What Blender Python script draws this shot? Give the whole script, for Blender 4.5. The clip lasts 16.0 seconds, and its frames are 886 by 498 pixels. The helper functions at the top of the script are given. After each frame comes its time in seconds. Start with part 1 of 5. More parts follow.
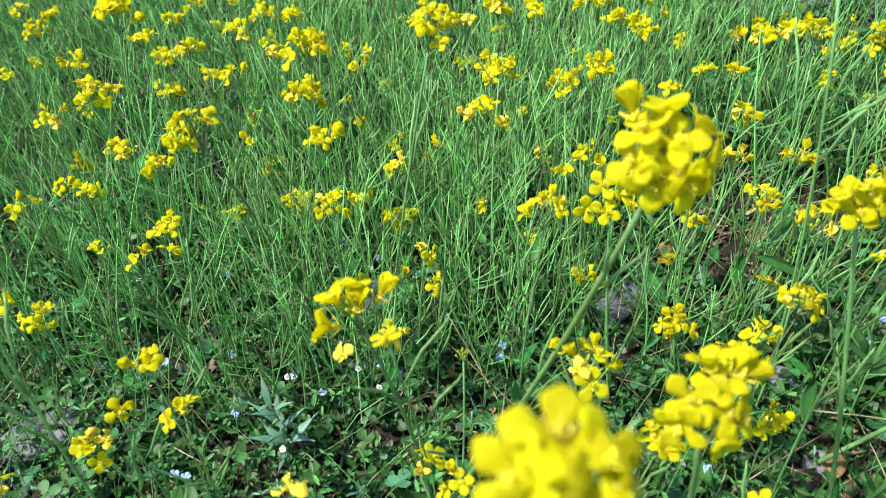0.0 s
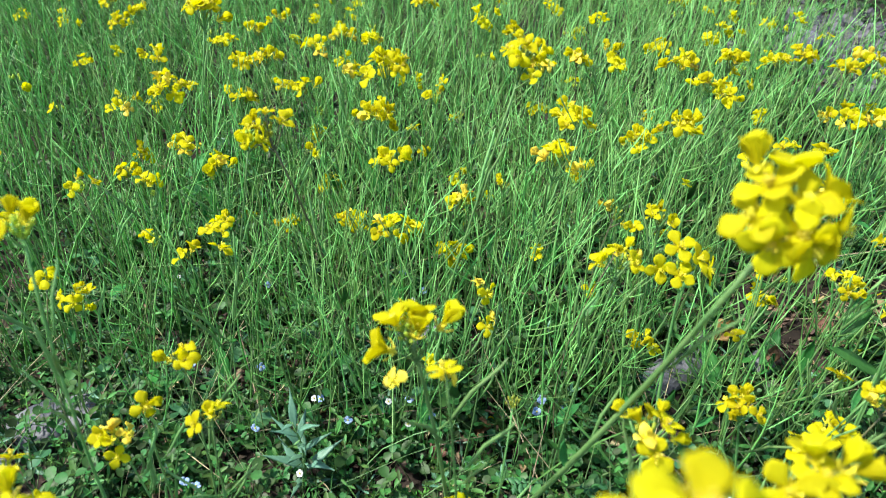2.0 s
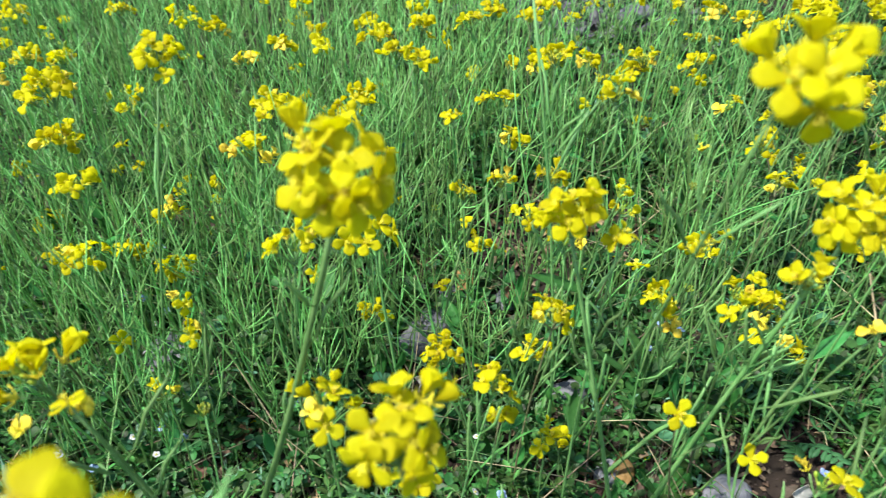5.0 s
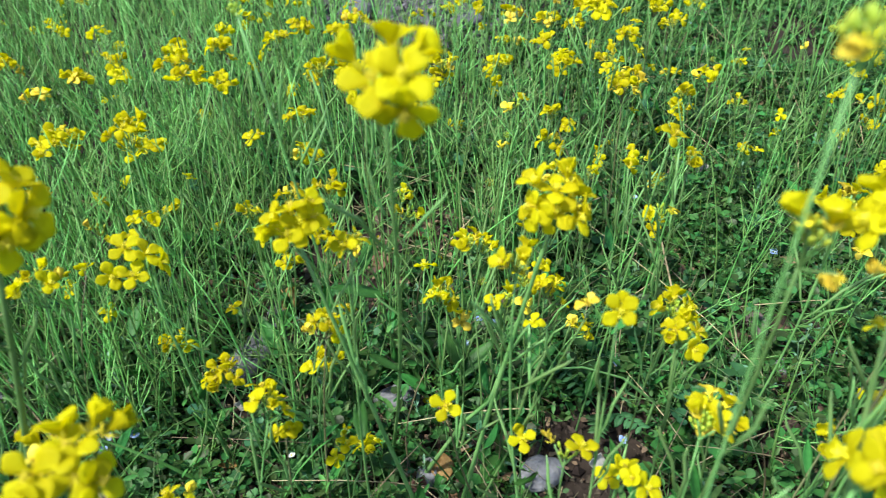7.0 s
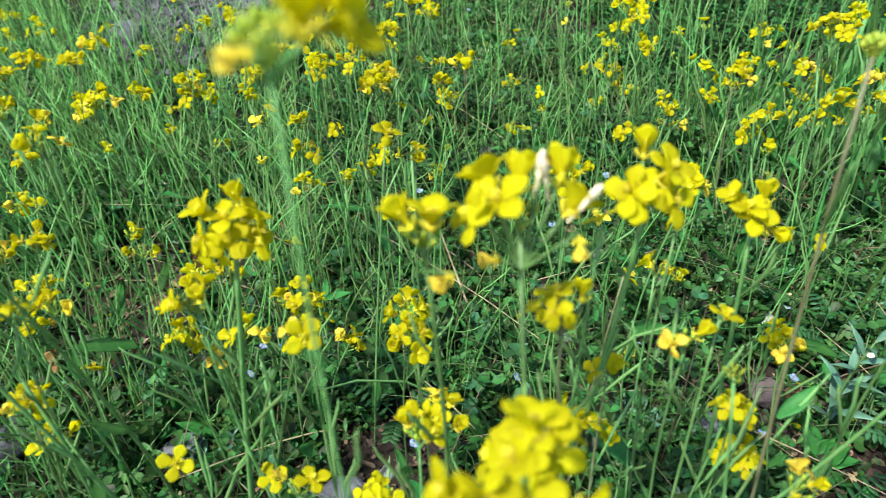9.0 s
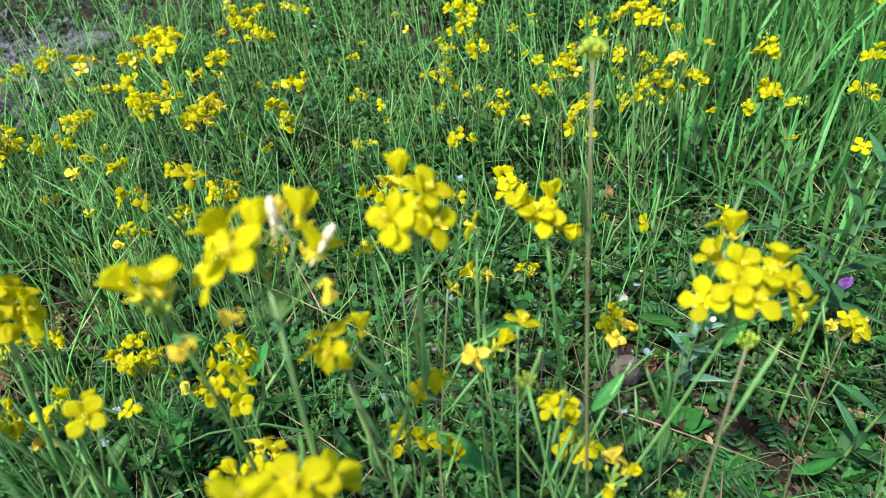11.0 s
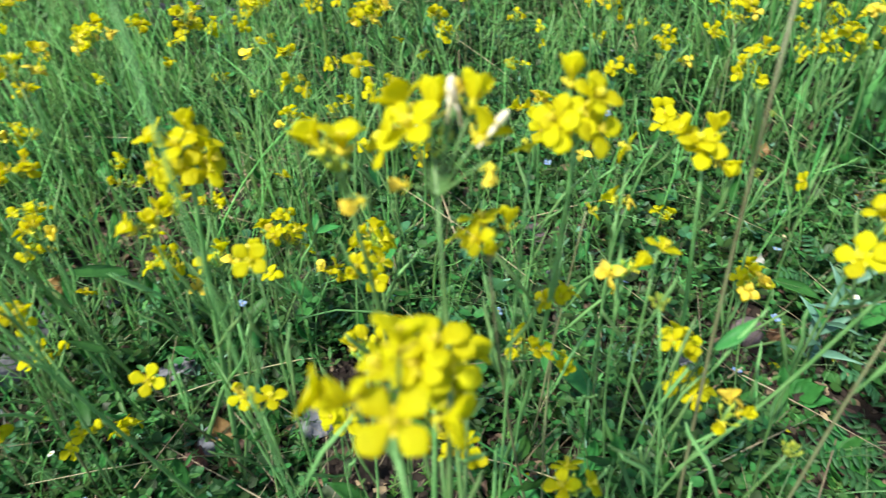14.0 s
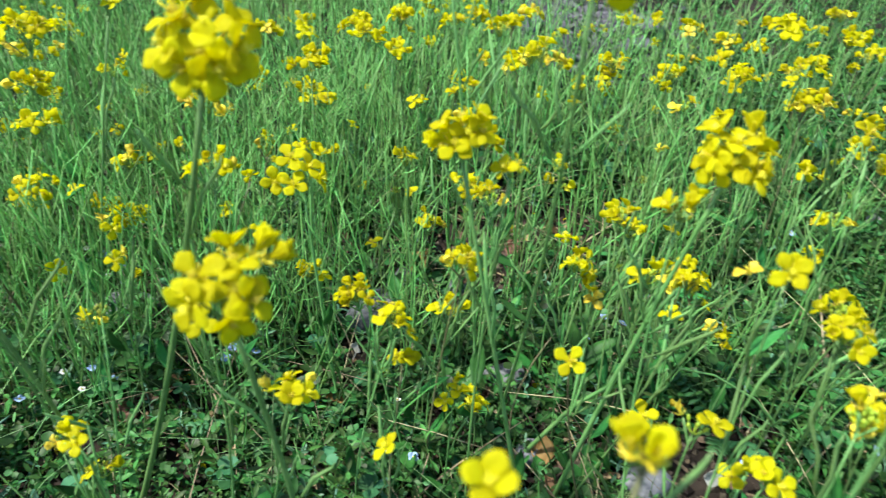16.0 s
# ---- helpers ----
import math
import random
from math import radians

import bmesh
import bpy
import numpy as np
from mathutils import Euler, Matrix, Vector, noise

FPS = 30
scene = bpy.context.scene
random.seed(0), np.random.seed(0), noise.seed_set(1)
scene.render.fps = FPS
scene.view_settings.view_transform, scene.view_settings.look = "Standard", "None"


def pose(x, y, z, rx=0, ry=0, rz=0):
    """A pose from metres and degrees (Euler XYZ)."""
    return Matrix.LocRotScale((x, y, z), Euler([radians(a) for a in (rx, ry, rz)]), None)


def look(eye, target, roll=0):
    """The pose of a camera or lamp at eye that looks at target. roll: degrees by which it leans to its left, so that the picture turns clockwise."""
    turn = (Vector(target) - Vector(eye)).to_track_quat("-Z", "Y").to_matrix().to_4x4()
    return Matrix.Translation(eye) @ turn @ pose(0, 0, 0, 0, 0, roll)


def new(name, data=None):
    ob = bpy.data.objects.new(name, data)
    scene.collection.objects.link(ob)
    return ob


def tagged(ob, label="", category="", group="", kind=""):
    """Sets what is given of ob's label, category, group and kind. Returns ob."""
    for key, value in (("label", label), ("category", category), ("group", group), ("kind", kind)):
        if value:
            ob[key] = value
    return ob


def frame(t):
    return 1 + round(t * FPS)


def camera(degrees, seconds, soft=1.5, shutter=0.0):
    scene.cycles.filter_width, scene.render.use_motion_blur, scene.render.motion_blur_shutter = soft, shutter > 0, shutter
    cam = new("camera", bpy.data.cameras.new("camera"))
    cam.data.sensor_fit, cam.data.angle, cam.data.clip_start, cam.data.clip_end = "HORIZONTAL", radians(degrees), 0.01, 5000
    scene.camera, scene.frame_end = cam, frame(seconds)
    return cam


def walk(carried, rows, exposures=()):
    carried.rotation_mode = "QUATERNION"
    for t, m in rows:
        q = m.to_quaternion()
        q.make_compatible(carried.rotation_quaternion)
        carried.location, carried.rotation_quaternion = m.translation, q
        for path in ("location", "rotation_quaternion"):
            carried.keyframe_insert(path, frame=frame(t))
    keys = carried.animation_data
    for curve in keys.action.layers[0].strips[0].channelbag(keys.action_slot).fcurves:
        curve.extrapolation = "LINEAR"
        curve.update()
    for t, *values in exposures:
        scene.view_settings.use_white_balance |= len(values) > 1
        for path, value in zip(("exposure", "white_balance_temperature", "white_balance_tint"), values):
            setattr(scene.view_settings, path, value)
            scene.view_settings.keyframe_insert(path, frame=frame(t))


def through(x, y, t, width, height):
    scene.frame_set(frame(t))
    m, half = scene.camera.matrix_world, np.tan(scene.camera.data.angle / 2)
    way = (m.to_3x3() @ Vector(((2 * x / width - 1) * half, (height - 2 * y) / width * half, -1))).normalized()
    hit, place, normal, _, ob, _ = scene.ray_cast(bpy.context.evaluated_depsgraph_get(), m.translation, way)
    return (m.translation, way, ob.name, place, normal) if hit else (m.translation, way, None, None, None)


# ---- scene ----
# A patch of flowering mustard over clover, chickweed and speedwell, seen from a hand-held camera.
cam = camera(66.5, 16.0, soft=1.0, shutter=0.3)
cam.data.dof.use_dof = True
cam.data.dof.focus_distance, cam.data.dof.aperture_fstop = 0.55, 11.0

# seconds, place, turn
PATH = [
    (0, -0.0000, 0.0000, 0.4687, 46.85, 2.03, -1.90),
    (0.5, -0.0051, 0.0000, 0.4623, 49.59, -0.15, -1.14),
    (1, -0.0148, -0.0006, 0.4526, 49.63, -2.35, 0.98),
    (1.5, -0.0202, 0.0042, 0.4486, 48.58, -2.39, 4.99),
    (2, -0.0193, 0.0090, 0.4508, 50.69, -2.70, 5.47),
    (2.5, -0.0184, 0.0100, 0.4519, 52.03, -2.44, 4.93),
    (3, -0.0170, 0.0099, 0.4480, 51.78, -2.28, 4.33),
    (3.5, -0.0051, 0.0131, 0.4400, 50.63, -2.39, 2.34),
    (4, 0.0204, 0.0167, 0.4400, 49.31, -3.05, -3.03),
    (4.5, 0.0451, 0.0140, 0.4477, 49.30, -2.27, -8.59),
    (5, 0.0673, 0.0024, 0.4538, 50.24, -1.58, -13.21),
    (5.2, 0.0679, 0.0010, 0.4541, 50.42, -3.35, -14.78),
    (7.3, 0.1578, -0.0316, 0.4580, 51.59, -0.81, -24.95),
    (7.5, 0.1668, -0.0341, 0.4566, 51.34, -0.67, -26.16),
    (8, 0.1879, -0.0404, 0.4564, 51.31, -1.00, -29.98),
    (8.5, 0.2053, -0.0439, 0.4557, 51.75, -0.77, -34.12),
    (9, 0.2216, -0.0493, 0.4551, 51.68, -0.43, -37.83),
    (9.5, 0.2367, -0.0552, 0.4533, 51.54, 0.09, -41.50),
    (10, 0.2476, -0.0591, 0.4526, 52.34, 0.16, -44.57),
    (10.2, 0.2498, -0.0614, 0.4536, 52.66, 0.08, -45.87),
    (12.3, 0.2885, -0.0883, 0.4669, 48.71, 1.91, -51.37),
    (12.5, 0.2896, -0.0889, 0.4676, 47.35, 1.84, -50.93),
    (13, 0.2878, -0.0904, 0.4623, 43.22, 2.00, -48.83),
    (13.5, 0.2699, -0.0830, 0.4560, 44.90, 1.23, -42.38),
    (14, 0.2453, -0.0763, 0.4546, 46.77, 0.57, -35.28),
    (14.5, 0.1952, -0.0629, 0.4471, 49.32, -2.16, -25.69),
    (15, 0.1633, -0.0582, 0.4342, 50.98, -2.39, -19.80),
    (15.5, 0.1426, -0.0553, 0.4265, 52.44, -3.34, -14.79),
    (16, 0.1207, -0.0504, 0.4150, 54.04, -4.22, -8.81),
]
walk(cam, [(t, pose(*p)) for t, *p in PATH], [(0, 1.27, 6500, 10), (5, 1.16, 6500, 10), (8, 0.98, 6500, 8), (10, 0.95, 6500, 8), (12.5, 0.98, 6500, 11), (13.5, 1.1, 6500, 9), (14.5, 1.03, 6500, 7), (16, 1.14, 6500, 5)])

# ---- light: open sky with a veiled sun ----
SUN_HIGH, SUN_ROUND = 57.0, 272.0
world = bpy.data.worlds.new("sky")
scene.world = world
world.use_nodes = True
sky = world.node_tree.nodes.new("ShaderNodeTexSky")
sky.sky_type, sky.sun_disc = "NISHITA", False
sky.sun_elevation, sky.sun_rotation = radians(SUN_HIGH), radians(SUN_ROUND)
world.node_tree.links.new(sky.outputs[0], world.node_tree.nodes["Background"].inputs[0])
world.node_tree.nodes["Background"].inputs[1].default_value = 0.11
sun = new("sun", bpy.data.lights.new("sun", "SUN"))
sun.data.energy, sun.data.angle, sun.data.color = 3.9, radians(4), (1.0, 0.96, 0.88)
turn = Vector((math.sin(radians(SUN_ROUND)), math.cos(radians(SUN_ROUND)), math.tan(radians(SUN_HIGH))))
sun.matrix_world = look(turn * 5, (0, 0, 0))

# ---- materials ----


def material(name, dark, light, rough=0.5, size=60.0, through=0.0, bump=0.0, per="object", spread=0.12, gloss=0.5, fine=6.0):
    """Two tones mixed by noise at two scales, an offset for each object or island, and light let through for leaves and petals."""
    mat = bpy.data.materials.new(name)
    mat.use_nodes = True
    nodes, links = mat.node_tree.nodes, mat.node_tree.links
    shader, out = nodes["Principled BSDF"], nodes["Material Output"]
    shader.inputs["Roughness"].default_value = rough
    shader.inputs["Specular IOR Level"].default_value = gloss
    where = nodes.new("ShaderNodeTexCoord")
    parts = []
    for scale in (size, size * fine):
        grain = nodes.new("ShaderNodeTexNoise")
        grain.inputs["Scale"].default_value, grain.inputs["Detail"].default_value = scale, 3
        links.new(where.outputs["Object"], grain.inputs["Vector"])
        parts.append(grain.outputs["Fac"])
    both = nodes.new("ShaderNodeMath")
    both.operation = "MULTIPLY_ADD"
    links.new(parts[1], both.inputs[0])
    both.inputs[1].default_value = 0.5
    links.new(parts[0], both.inputs[2])
    ramp = nodes.new("ShaderNodeValToRGB")
    ramp.color_ramp.elements[0].position, ramp.color_ramp.elements[0].color = 0.5, (*dark, 1)
    ramp.color_ramp.elements[1].position, ramp.color_ramp.elements[1].color = 1.0, (*light, 1)
    links.new(both.outputs[0], ramp.inputs[0])
    tone = nodes.new("ShaderNodeHueSaturation")
    chance = nodes.new("ShaderNodeObjectInfo" if per == "object" else "ShaderNodeNewGeometry").outputs["Random" if per == "object" else "Random Per Island"]
    for socket, low, high in (("Value", 1 - 3 * spread, 1 + 3 * spread), ("Hue", 0.5 - spread / 7, 0.5 + spread / 7)):
        scaled = nodes.new("ShaderNodeMapRange")
        scaled.inputs["To Min"].default_value, scaled.inputs["To Max"].default_value = low, high
        links.new(chance, scaled.inputs["Value"])
        links.new(scaled.outputs[0], tone.inputs[socket])
    links.new(ramp.outputs[0], tone.inputs["Color"])
    links.new(tone.outputs[0], shader.inputs["Base Color"])
    if bump:
        relief = nodes.new("ShaderNodeBump")
        relief.inputs["Strength"].default_value, relief.inputs["Distance"].default_value = bump, 0.002
        links.new(both.outputs[0], relief.inputs["Height"])
        links.new(relief.outputs[0], shader.inputs["Normal"])
    if through:
        leaf, mix = nodes.new("ShaderNodeBsdfTranslucent"), nodes.new("ShaderNodeMixShader")
        links.new(tone.outputs[0], leaf.inputs["Color"])
        mix.inputs[0].default_value = through
        links.new(shader.outputs[0], mix.inputs[1])
        links.new(leaf.outputs[0], mix.inputs[2])
        links.new(mix.outputs[0], out.inputs["Surface"])
    return mat


PETAL = material("petal_yellow", (0.73, 0.675, 0.006), (0.81, 0.79, 0.02), 0.6, 150, 0.68, 0.1, spread=0.03, gloss=0.15)
PETAL_OLD = material("petal_faded", (0.78, 0.58, 0.02), (0.86, 0.76, 0.12), 0.55, 150, 0.3, 0.2, spread=0.06, gloss=0.2)
HEART = material("flower_heart", (0.60, 0.54, 0.02), (0.78, 0.68, 0.04), 0.5, 200, spread=0.08)
BUD = material("bud_green", (0.22, 0.36, 0.03), (0.46, 0.52, 0.05), 0.45, 200, 0.15, spread=0.12)
STEM = material("stem_green", (0.095, 0.25, 0.065), (0.20, 0.38, 0.13), 0.42, 40, 0.1, 0.1, spread=0.10)
STEM_DARK = material("stem_purple", (0.11, 0.10, 0.05), (0.17, 0.19, 0.09), 0.5, 40, spread=0.12)
STEM_FIELD = material("stalk_green", (0.12, 0.345, 0.075), (0.285, 0.57, 0.175), 0.45, 30, 0.25, per="island", spread=0.16)
LEAF = material("leaf_green", (0.022, 0.12, 0.022), (0.055, 0.22, 0.045), 0.5, 50, 0.25, 0.3, spread=0.14, gloss=0.25)
BLADE = material("grass_green", (0.055, 0.18, 0.04), (0.13, 0.34, 0.09), 0.48, 25, 0.28, per="island", spread=0.17, gloss=0.3)
STEM_GREY = material("stalk_grey_green", (0.09, 0.20, 0.06), (0.19, 0.33, 0.13), 0.5, 30, 0.15, per="island", spread=0.14)
STEM_PALE = material("stalk_pale", (0.14, 0.30, 0.08), (0.29, 0.47, 0.17), 0.5, 30, 0.2, per="island", spread=0.12)
COVER = material("herb_green", (0.014, 0.054, 0.011), (0.054, 0.162, 0.036), 0.5, 40, 0.2, 0.3, per="island", spread=0.22, gloss=0.3)
HERB_LIGHT = material("herb_light_green", (0.038, 0.115, 0.024), (0.105, 0.25, 0.062), 0.5, 40, 0.28, 0.2, per="island", spread=0.2, gloss=0.3)
VETCH_LEAF = material("vetch_green", (0.025, 0.105, 0.036), (0.058, 0.175, 0.06), 0.5, 50, 0.25, 0.3, spread=0.1, gloss=0.3)
COVER_GREY = material("herb_grey_green", (0.07, 0.19, 0.11), (0.13, 0.29, 0.17), 0.5, 40, 0.2, 0.2, per="island", spread=0.12)
GREY_LEAF = material("leaf_grey_green", (0.07, 0.19, 0.12), (0.14, 0.30, 0.20), 0.5, 60, 0.2, 0.2, spread=0.08)
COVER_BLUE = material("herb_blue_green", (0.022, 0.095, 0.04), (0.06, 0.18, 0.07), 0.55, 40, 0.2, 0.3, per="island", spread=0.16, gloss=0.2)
MOSSY = material("fine_herb_green", (0.06, 0.17, 0.025), (0.14, 0.30, 0.06), 0.5, 40, 0.25, per="island", spread=0.18, gloss=0.3)
BROWN_STALK = material("stalk_brown", (0.075, 0.06, 0.035), (0.18, 0.15, 0.085), 0.6, 40, per="island", spread=0.16)
STRAW = material("dry_straw", (0.22, 0.17, 0.10), (0.42, 0.35, 0.22), 0.7, 40, per="island", spread=0.15)
LITTER = material("dead_leaf", (0.06, 0.038, 0.026), (0.24, 0.16, 0.10), 0.75, 70, 0.12, 0.5, per="island", spread=0.2)
TAN = material("dead_leaf_tan", (0.16, 0.10, 0.05), (0.42, 0.31, 0.17), 0.7, 70, 0.15, 0.4, per="island", spread=0.2)
DEAD_RED = material("dead_leaf_red", (0.11, 0.048, 0.03), (0.22, 0.11, 0.07), 0.7, 70, 0.15, 0.5, spread=0.15)
DEAD_ORANGE = material("dead_leaf_orange", (0.18, 0.09, 0.025), (0.34, 0.21, 0.08), 0.7, 70, 0.2, 0.5, spread=0.12)
DEAD_PALE = material("dead_leaf_pale", (0.42, 0.41, 0.38), (0.62, 0.61, 0.57), 0.6, 60, 0.2, 0.4, spread=0.06)
SOIL = material("dark_soil", (0.010, 0.008, 0.006), (0.038, 0.028, 0.022), 0.9, 30, 0, 1.0, spread=0.0, gloss=0.2)
CRUMB = material("soil_crumb", (0.018, 0.013, 0.010), (0.085, 0.065, 0.052), 0.9, 90, 0, 0.6, per="island", spread=0.24, gloss=0.2)
STONE = material("grey_stone", (0.10, 0.105, 0.12), (0.24, 0.25, 0.275), 0.85, 50, 0, 1.0, spread=0.1, gloss=0.3)
STONE_DARK = material("dark_stone", (0.06, 0.064, 0.075), (0.14, 0.145, 0.165), 0.88, 50, 0, 0.8, spread=0.1, gloss=0.25)
STONE_PINK = material("pinkish_stone", (0.08, 0.06, 0.062), (0.17, 0.135, 0.135), 0.85, 60, 0, 1.0, spread=0.05, gloss=0.3)
GRAVEL = material("grey_gravel", (0.052, 0.052, 0.060), (0.125, 0.125, 0.142), 0.85, 40, 0, 0.5, per="island", spread=0.15, gloss=0.3)
BLUE = material("speedwell_blue", (0.22, 0.38, 0.80), (0.52, 0.68, 0.94), 0.5, 220, 0.25, spread=0.08)
WHITE = material("chickweed_white", (0.72, 0.74, 0.74), (0.85, 0.86, 0.85), 0.5, 220, 0.2, spread=0.03)
PURPLE = material("vetch_purple", (0.08, 0.03, 0.16), (0.2, 0.09, 0.34), 0.5, 200, 0.1, spread=0.05)
PALE = material("pale_bud", (0.70, 0.60, 0.36), (0.82, 0.76, 0.56), 0.5, 150, 0.1, spread=0.06)

# ---- shapes ----
SLOPE = 0.069
rnd = random.Random(11)


def ground_z(x, y):
    """Height of the ground: a slight sideways slope that levels out, and small unevenness."""
    return SLOPE * 2.5 * math.tanh(x / 2.5) + 0.006 * noise.noise((x * 5, y * 5, 0.3)) + 0.003 * noise.noise((x * 19, y * 19, 2.3)) - 0.004


def mesh(name, verts, faces, *mats, smooth=True, slots=None):
    me = bpy.data.meshes.new(name)
    me.from_pydata([tuple(v) for v in verts], [], faces)
    for m in mats:
        me.materials.append(m)
    if slots is not None:
        me.polygons.foreach_set("material_index", slots)
    if smooth:
        me.polygons.foreach_set("use_smooth", [True] * len(me.polygons))
    me.update()
    return me


def part(name, data, parent, m=None, label=""):
    ob = new(name, data)
    ob.parent = parent
    if m is not None:
        ob.matrix_basis = m
    return tagged(ob, label)


class Shape:
    """Collects vertices and faces of one mesh."""

    def __init__(self):
        self.v, self.f, self.s = [], [], []

    def add(self, verts, faces, slot=0, m=None):
        n = len(self.v)
        self.v += [m @ Vector(v) for v in verts] if m is not None else [Vector(v) for v in verts]
        self.f += [tuple(i + n for i in face) for face in faces]
        self.s += [slot] * len(faces)

    def tube(self, points, radii, sides=5, slot=0):
        points = [Vector(p) for p in points]
        rings, n = [], len(self.v)
        for i, p in enumerate(points):
            way = (points[min(i + 1, len(points) - 1)] - points[max(i - 1, 0)]).normalized()
            a = way.orthogonal().normalized() if i == 0 else (a - way * a.dot(way)).normalized()
            c = way.cross(a)
            rings += [p + radii[i] * (math.cos(k * math.tau / sides) * a + math.sin(k * math.tau / sides) * c) for k in range(sides)]
        self.v += rings + [points[-1]]
        for i in range(len(points) - 1):
            for k in range(sides):
                self.f.append((n + i * sides + k, n + i * sides + (k + 1) % sides, n + (i + 1) * sides + (k + 1) % sides, n + (i + 1) * sides + k))
                self.s.append(slot)
        last = n + (len(points) - 1) * sides
        for k in range(sides):
            self.f.append((last + k, last + (k + 1) % sides, n + len(rings)))
            self.s.append(slot)

    def sheet(self, length, widths, curl, cup=0.0, m=None, slot=0, thick=0.0003, across=4, wave=0.0, start=0.0):
        """A leaf or petal along +x: widths along it, lifted by curl, hollowed by cup, with a little thickness."""
        rows, cols = len(widths), across + 1
        top = []
        for i, w in enumerate(widths):
            u = i / (rows - 1)
            for j in range(cols):
                s = j / across * 2 - 1
                x = start + length * u * math.cos(curl * u * 0.7) - 0.08 * length * u * abs(s) ** 3
                z = length * u * math.sin(curl * u * 0.7) + cup * w * s * s + wave * w * math.sin(7 * u + 4 * s)
                top.append(Vector((x, s * w, z)))
        verts = top + [p - Vector((0, 0, thick)) for p in top]
        n, faces = rows * cols, []
        for i in range(rows - 1):
            for j in range(across):
                a = i * cols + j
                faces += [(a, a + cols, a + cols + 1, a + 1), (n + a, n + a + 1, n + a + cols + 1, n + a + cols)]
        edge = [i * cols for i in range(rows)] + [(rows - 1) * cols + j for j in range(1, cols)] + [i * cols + across for i in range(rows - 2, -1, -1)]
        for a, c in zip(edge, edge[1:]):
            faces.append((a, n + a, n + c, c))
        self.add(verts, faces, slot, m)

    def blob(self, at, radii, slot=0, m=None, rings=4, sides=6):
        verts = [Vector((at[0], at[1], at[2] - radii[2]))]
        for i in range(1, rings):
            b = math.pi * i / rings - math.pi / 2
            for k in range(sides):
                a = math.tau * k / sides
                verts.append(Vector((at[0] + radii[0] * math.cos(b) * math.cos(a), at[1] + radii[1] * math.cos(b) * math.sin(a), at[2] + radii[2] * math.sin(b))))
        verts.append(Vector((at[0], at[1], at[2] + radii[2])))
        faces = [(0, 1 + (k + 1) % sides, 1 + k) for k in range(sides)]
        for i in range(rings - 2):
            for k in range(sides):
                a = 1 + i * sides
                faces.append((a + k, a + (k + 1) % sides, a + sides + (k + 1) % sides, a + sides + k))
        a = 1 + (rings - 2) * sides
        faces += [(a + k, a + (k + 1) % sides, len(verts) - 1) for k in range(sides)]
        self.add(verts, faces, slot, m)

    def mesh(self, name, *mats, smooth=True):
        return mesh(name, self.v, self.f, *mats, smooth=smooth, slots=self.s)


# ---- flower pieces, each made once ----
PETAL_FORM = (0.0007, 0.0012, 0.0021, 0.0030, 0.0035, 0.0032, 0.0016)


def petal_shape(shape, curl, cup, wave, m=None, slot=0, size=1.0, across=4):
    shape.sheet(0.0086 * size, [w * size for w in PETAL_FORM], curl, cup, m, slot, 0.00022, across, wave, 0.0007)


def heart_shape(shape, seed):
    """Sepals, six stamens and the pistil."""
    r = random.Random(seed)
    for k in range(4):
        shape.sheet(0.0048, (0.0006, 0.0008, 0.0007, 0.0002), 0.5, 0.1, pose(0, 0, -0.0014, 0, -18, 45 + 90 * k), 0, 0.0003, 2)
    for k in range(6):
        a, tall = math.tau * k / 6 + r.uniform(-0.2, 0.2), r.uniform(0.0032, 0.0045)
        tip = Vector((0.0013 * math.cos(a), 0.0013 * math.sin(a), tall))
        shape.tube(((0, 0, 0), tip * 0.6, tip), (0.0002, 0.0002, 0.0002), 3)
        shape.blob(tip, (0.0004, 0.0004, 0.0007), 0, None, 3, 4)
    shape.tube(((0, 0, -0.002), (0, 0, 0.002), (0, 0, 0.0046)), (0.0005, 0.0006, 0.0004), 5)


# bend, hollow, wave and lift of the petals: from flat and open to a funnel that flares at the rim
FORMS = [(-0.3, 0.04, 0.1, 16), (-0.6, 0.1, 0.12, 36), (-0.55, 0.1, 0.1, 60), (0.0, -0.05, 0.12, 4), (-0.5, 0.16, 0.14, 30), (-0.25, 0.25, 0.08, 74)]
PETALS, HEARTS, FLOWERS, FADED = [], [], [], []
for number, (curl, cup, wave, lift) in enumerate(FORMS):
    one = Shape()
    petal_shape(one, curl, cup, wave, pose(0, 0, 0, 0, -lift, 0))
    PETALS.append(one.mesh("petal", PETAL))
    one = Shape()
    heart_shape(one, number)
    HEARTS.append(one.mesh("flower_heart", HEART))
    for store, skin, fewer in ((FLOWERS, PETAL, 0), (FADED, PETAL_OLD, 1)):
        store.append([])
        for kind in range(4):
            r = random.Random(40 + number + 17 * kind)
            one = Shape()
            heart_shape(one, number + kind)
            for k in range(4 - fewer * (number % 2)):
                petal_shape(one, curl * r.uniform(0.4, 1.8) + r.gauss(0, 0.2) + fewer * r.uniform(-0.9, 0.6), cup + r.uniform(-0.1, 0.3) + fewer * r.uniform(0, 0.5), wave + r.uniform(0, 0.15), pose(0, 0, 0, r.gauss(0, 16), r.uniform(-24, 20) - lift, 90 * k + r.gauss(0, 14)), 1, r.uniform(0.85, 1.15) - 0.1 * fewer, 2)
            store[-1].append(one.mesh("flower", HEART, skin))
BUDS = []
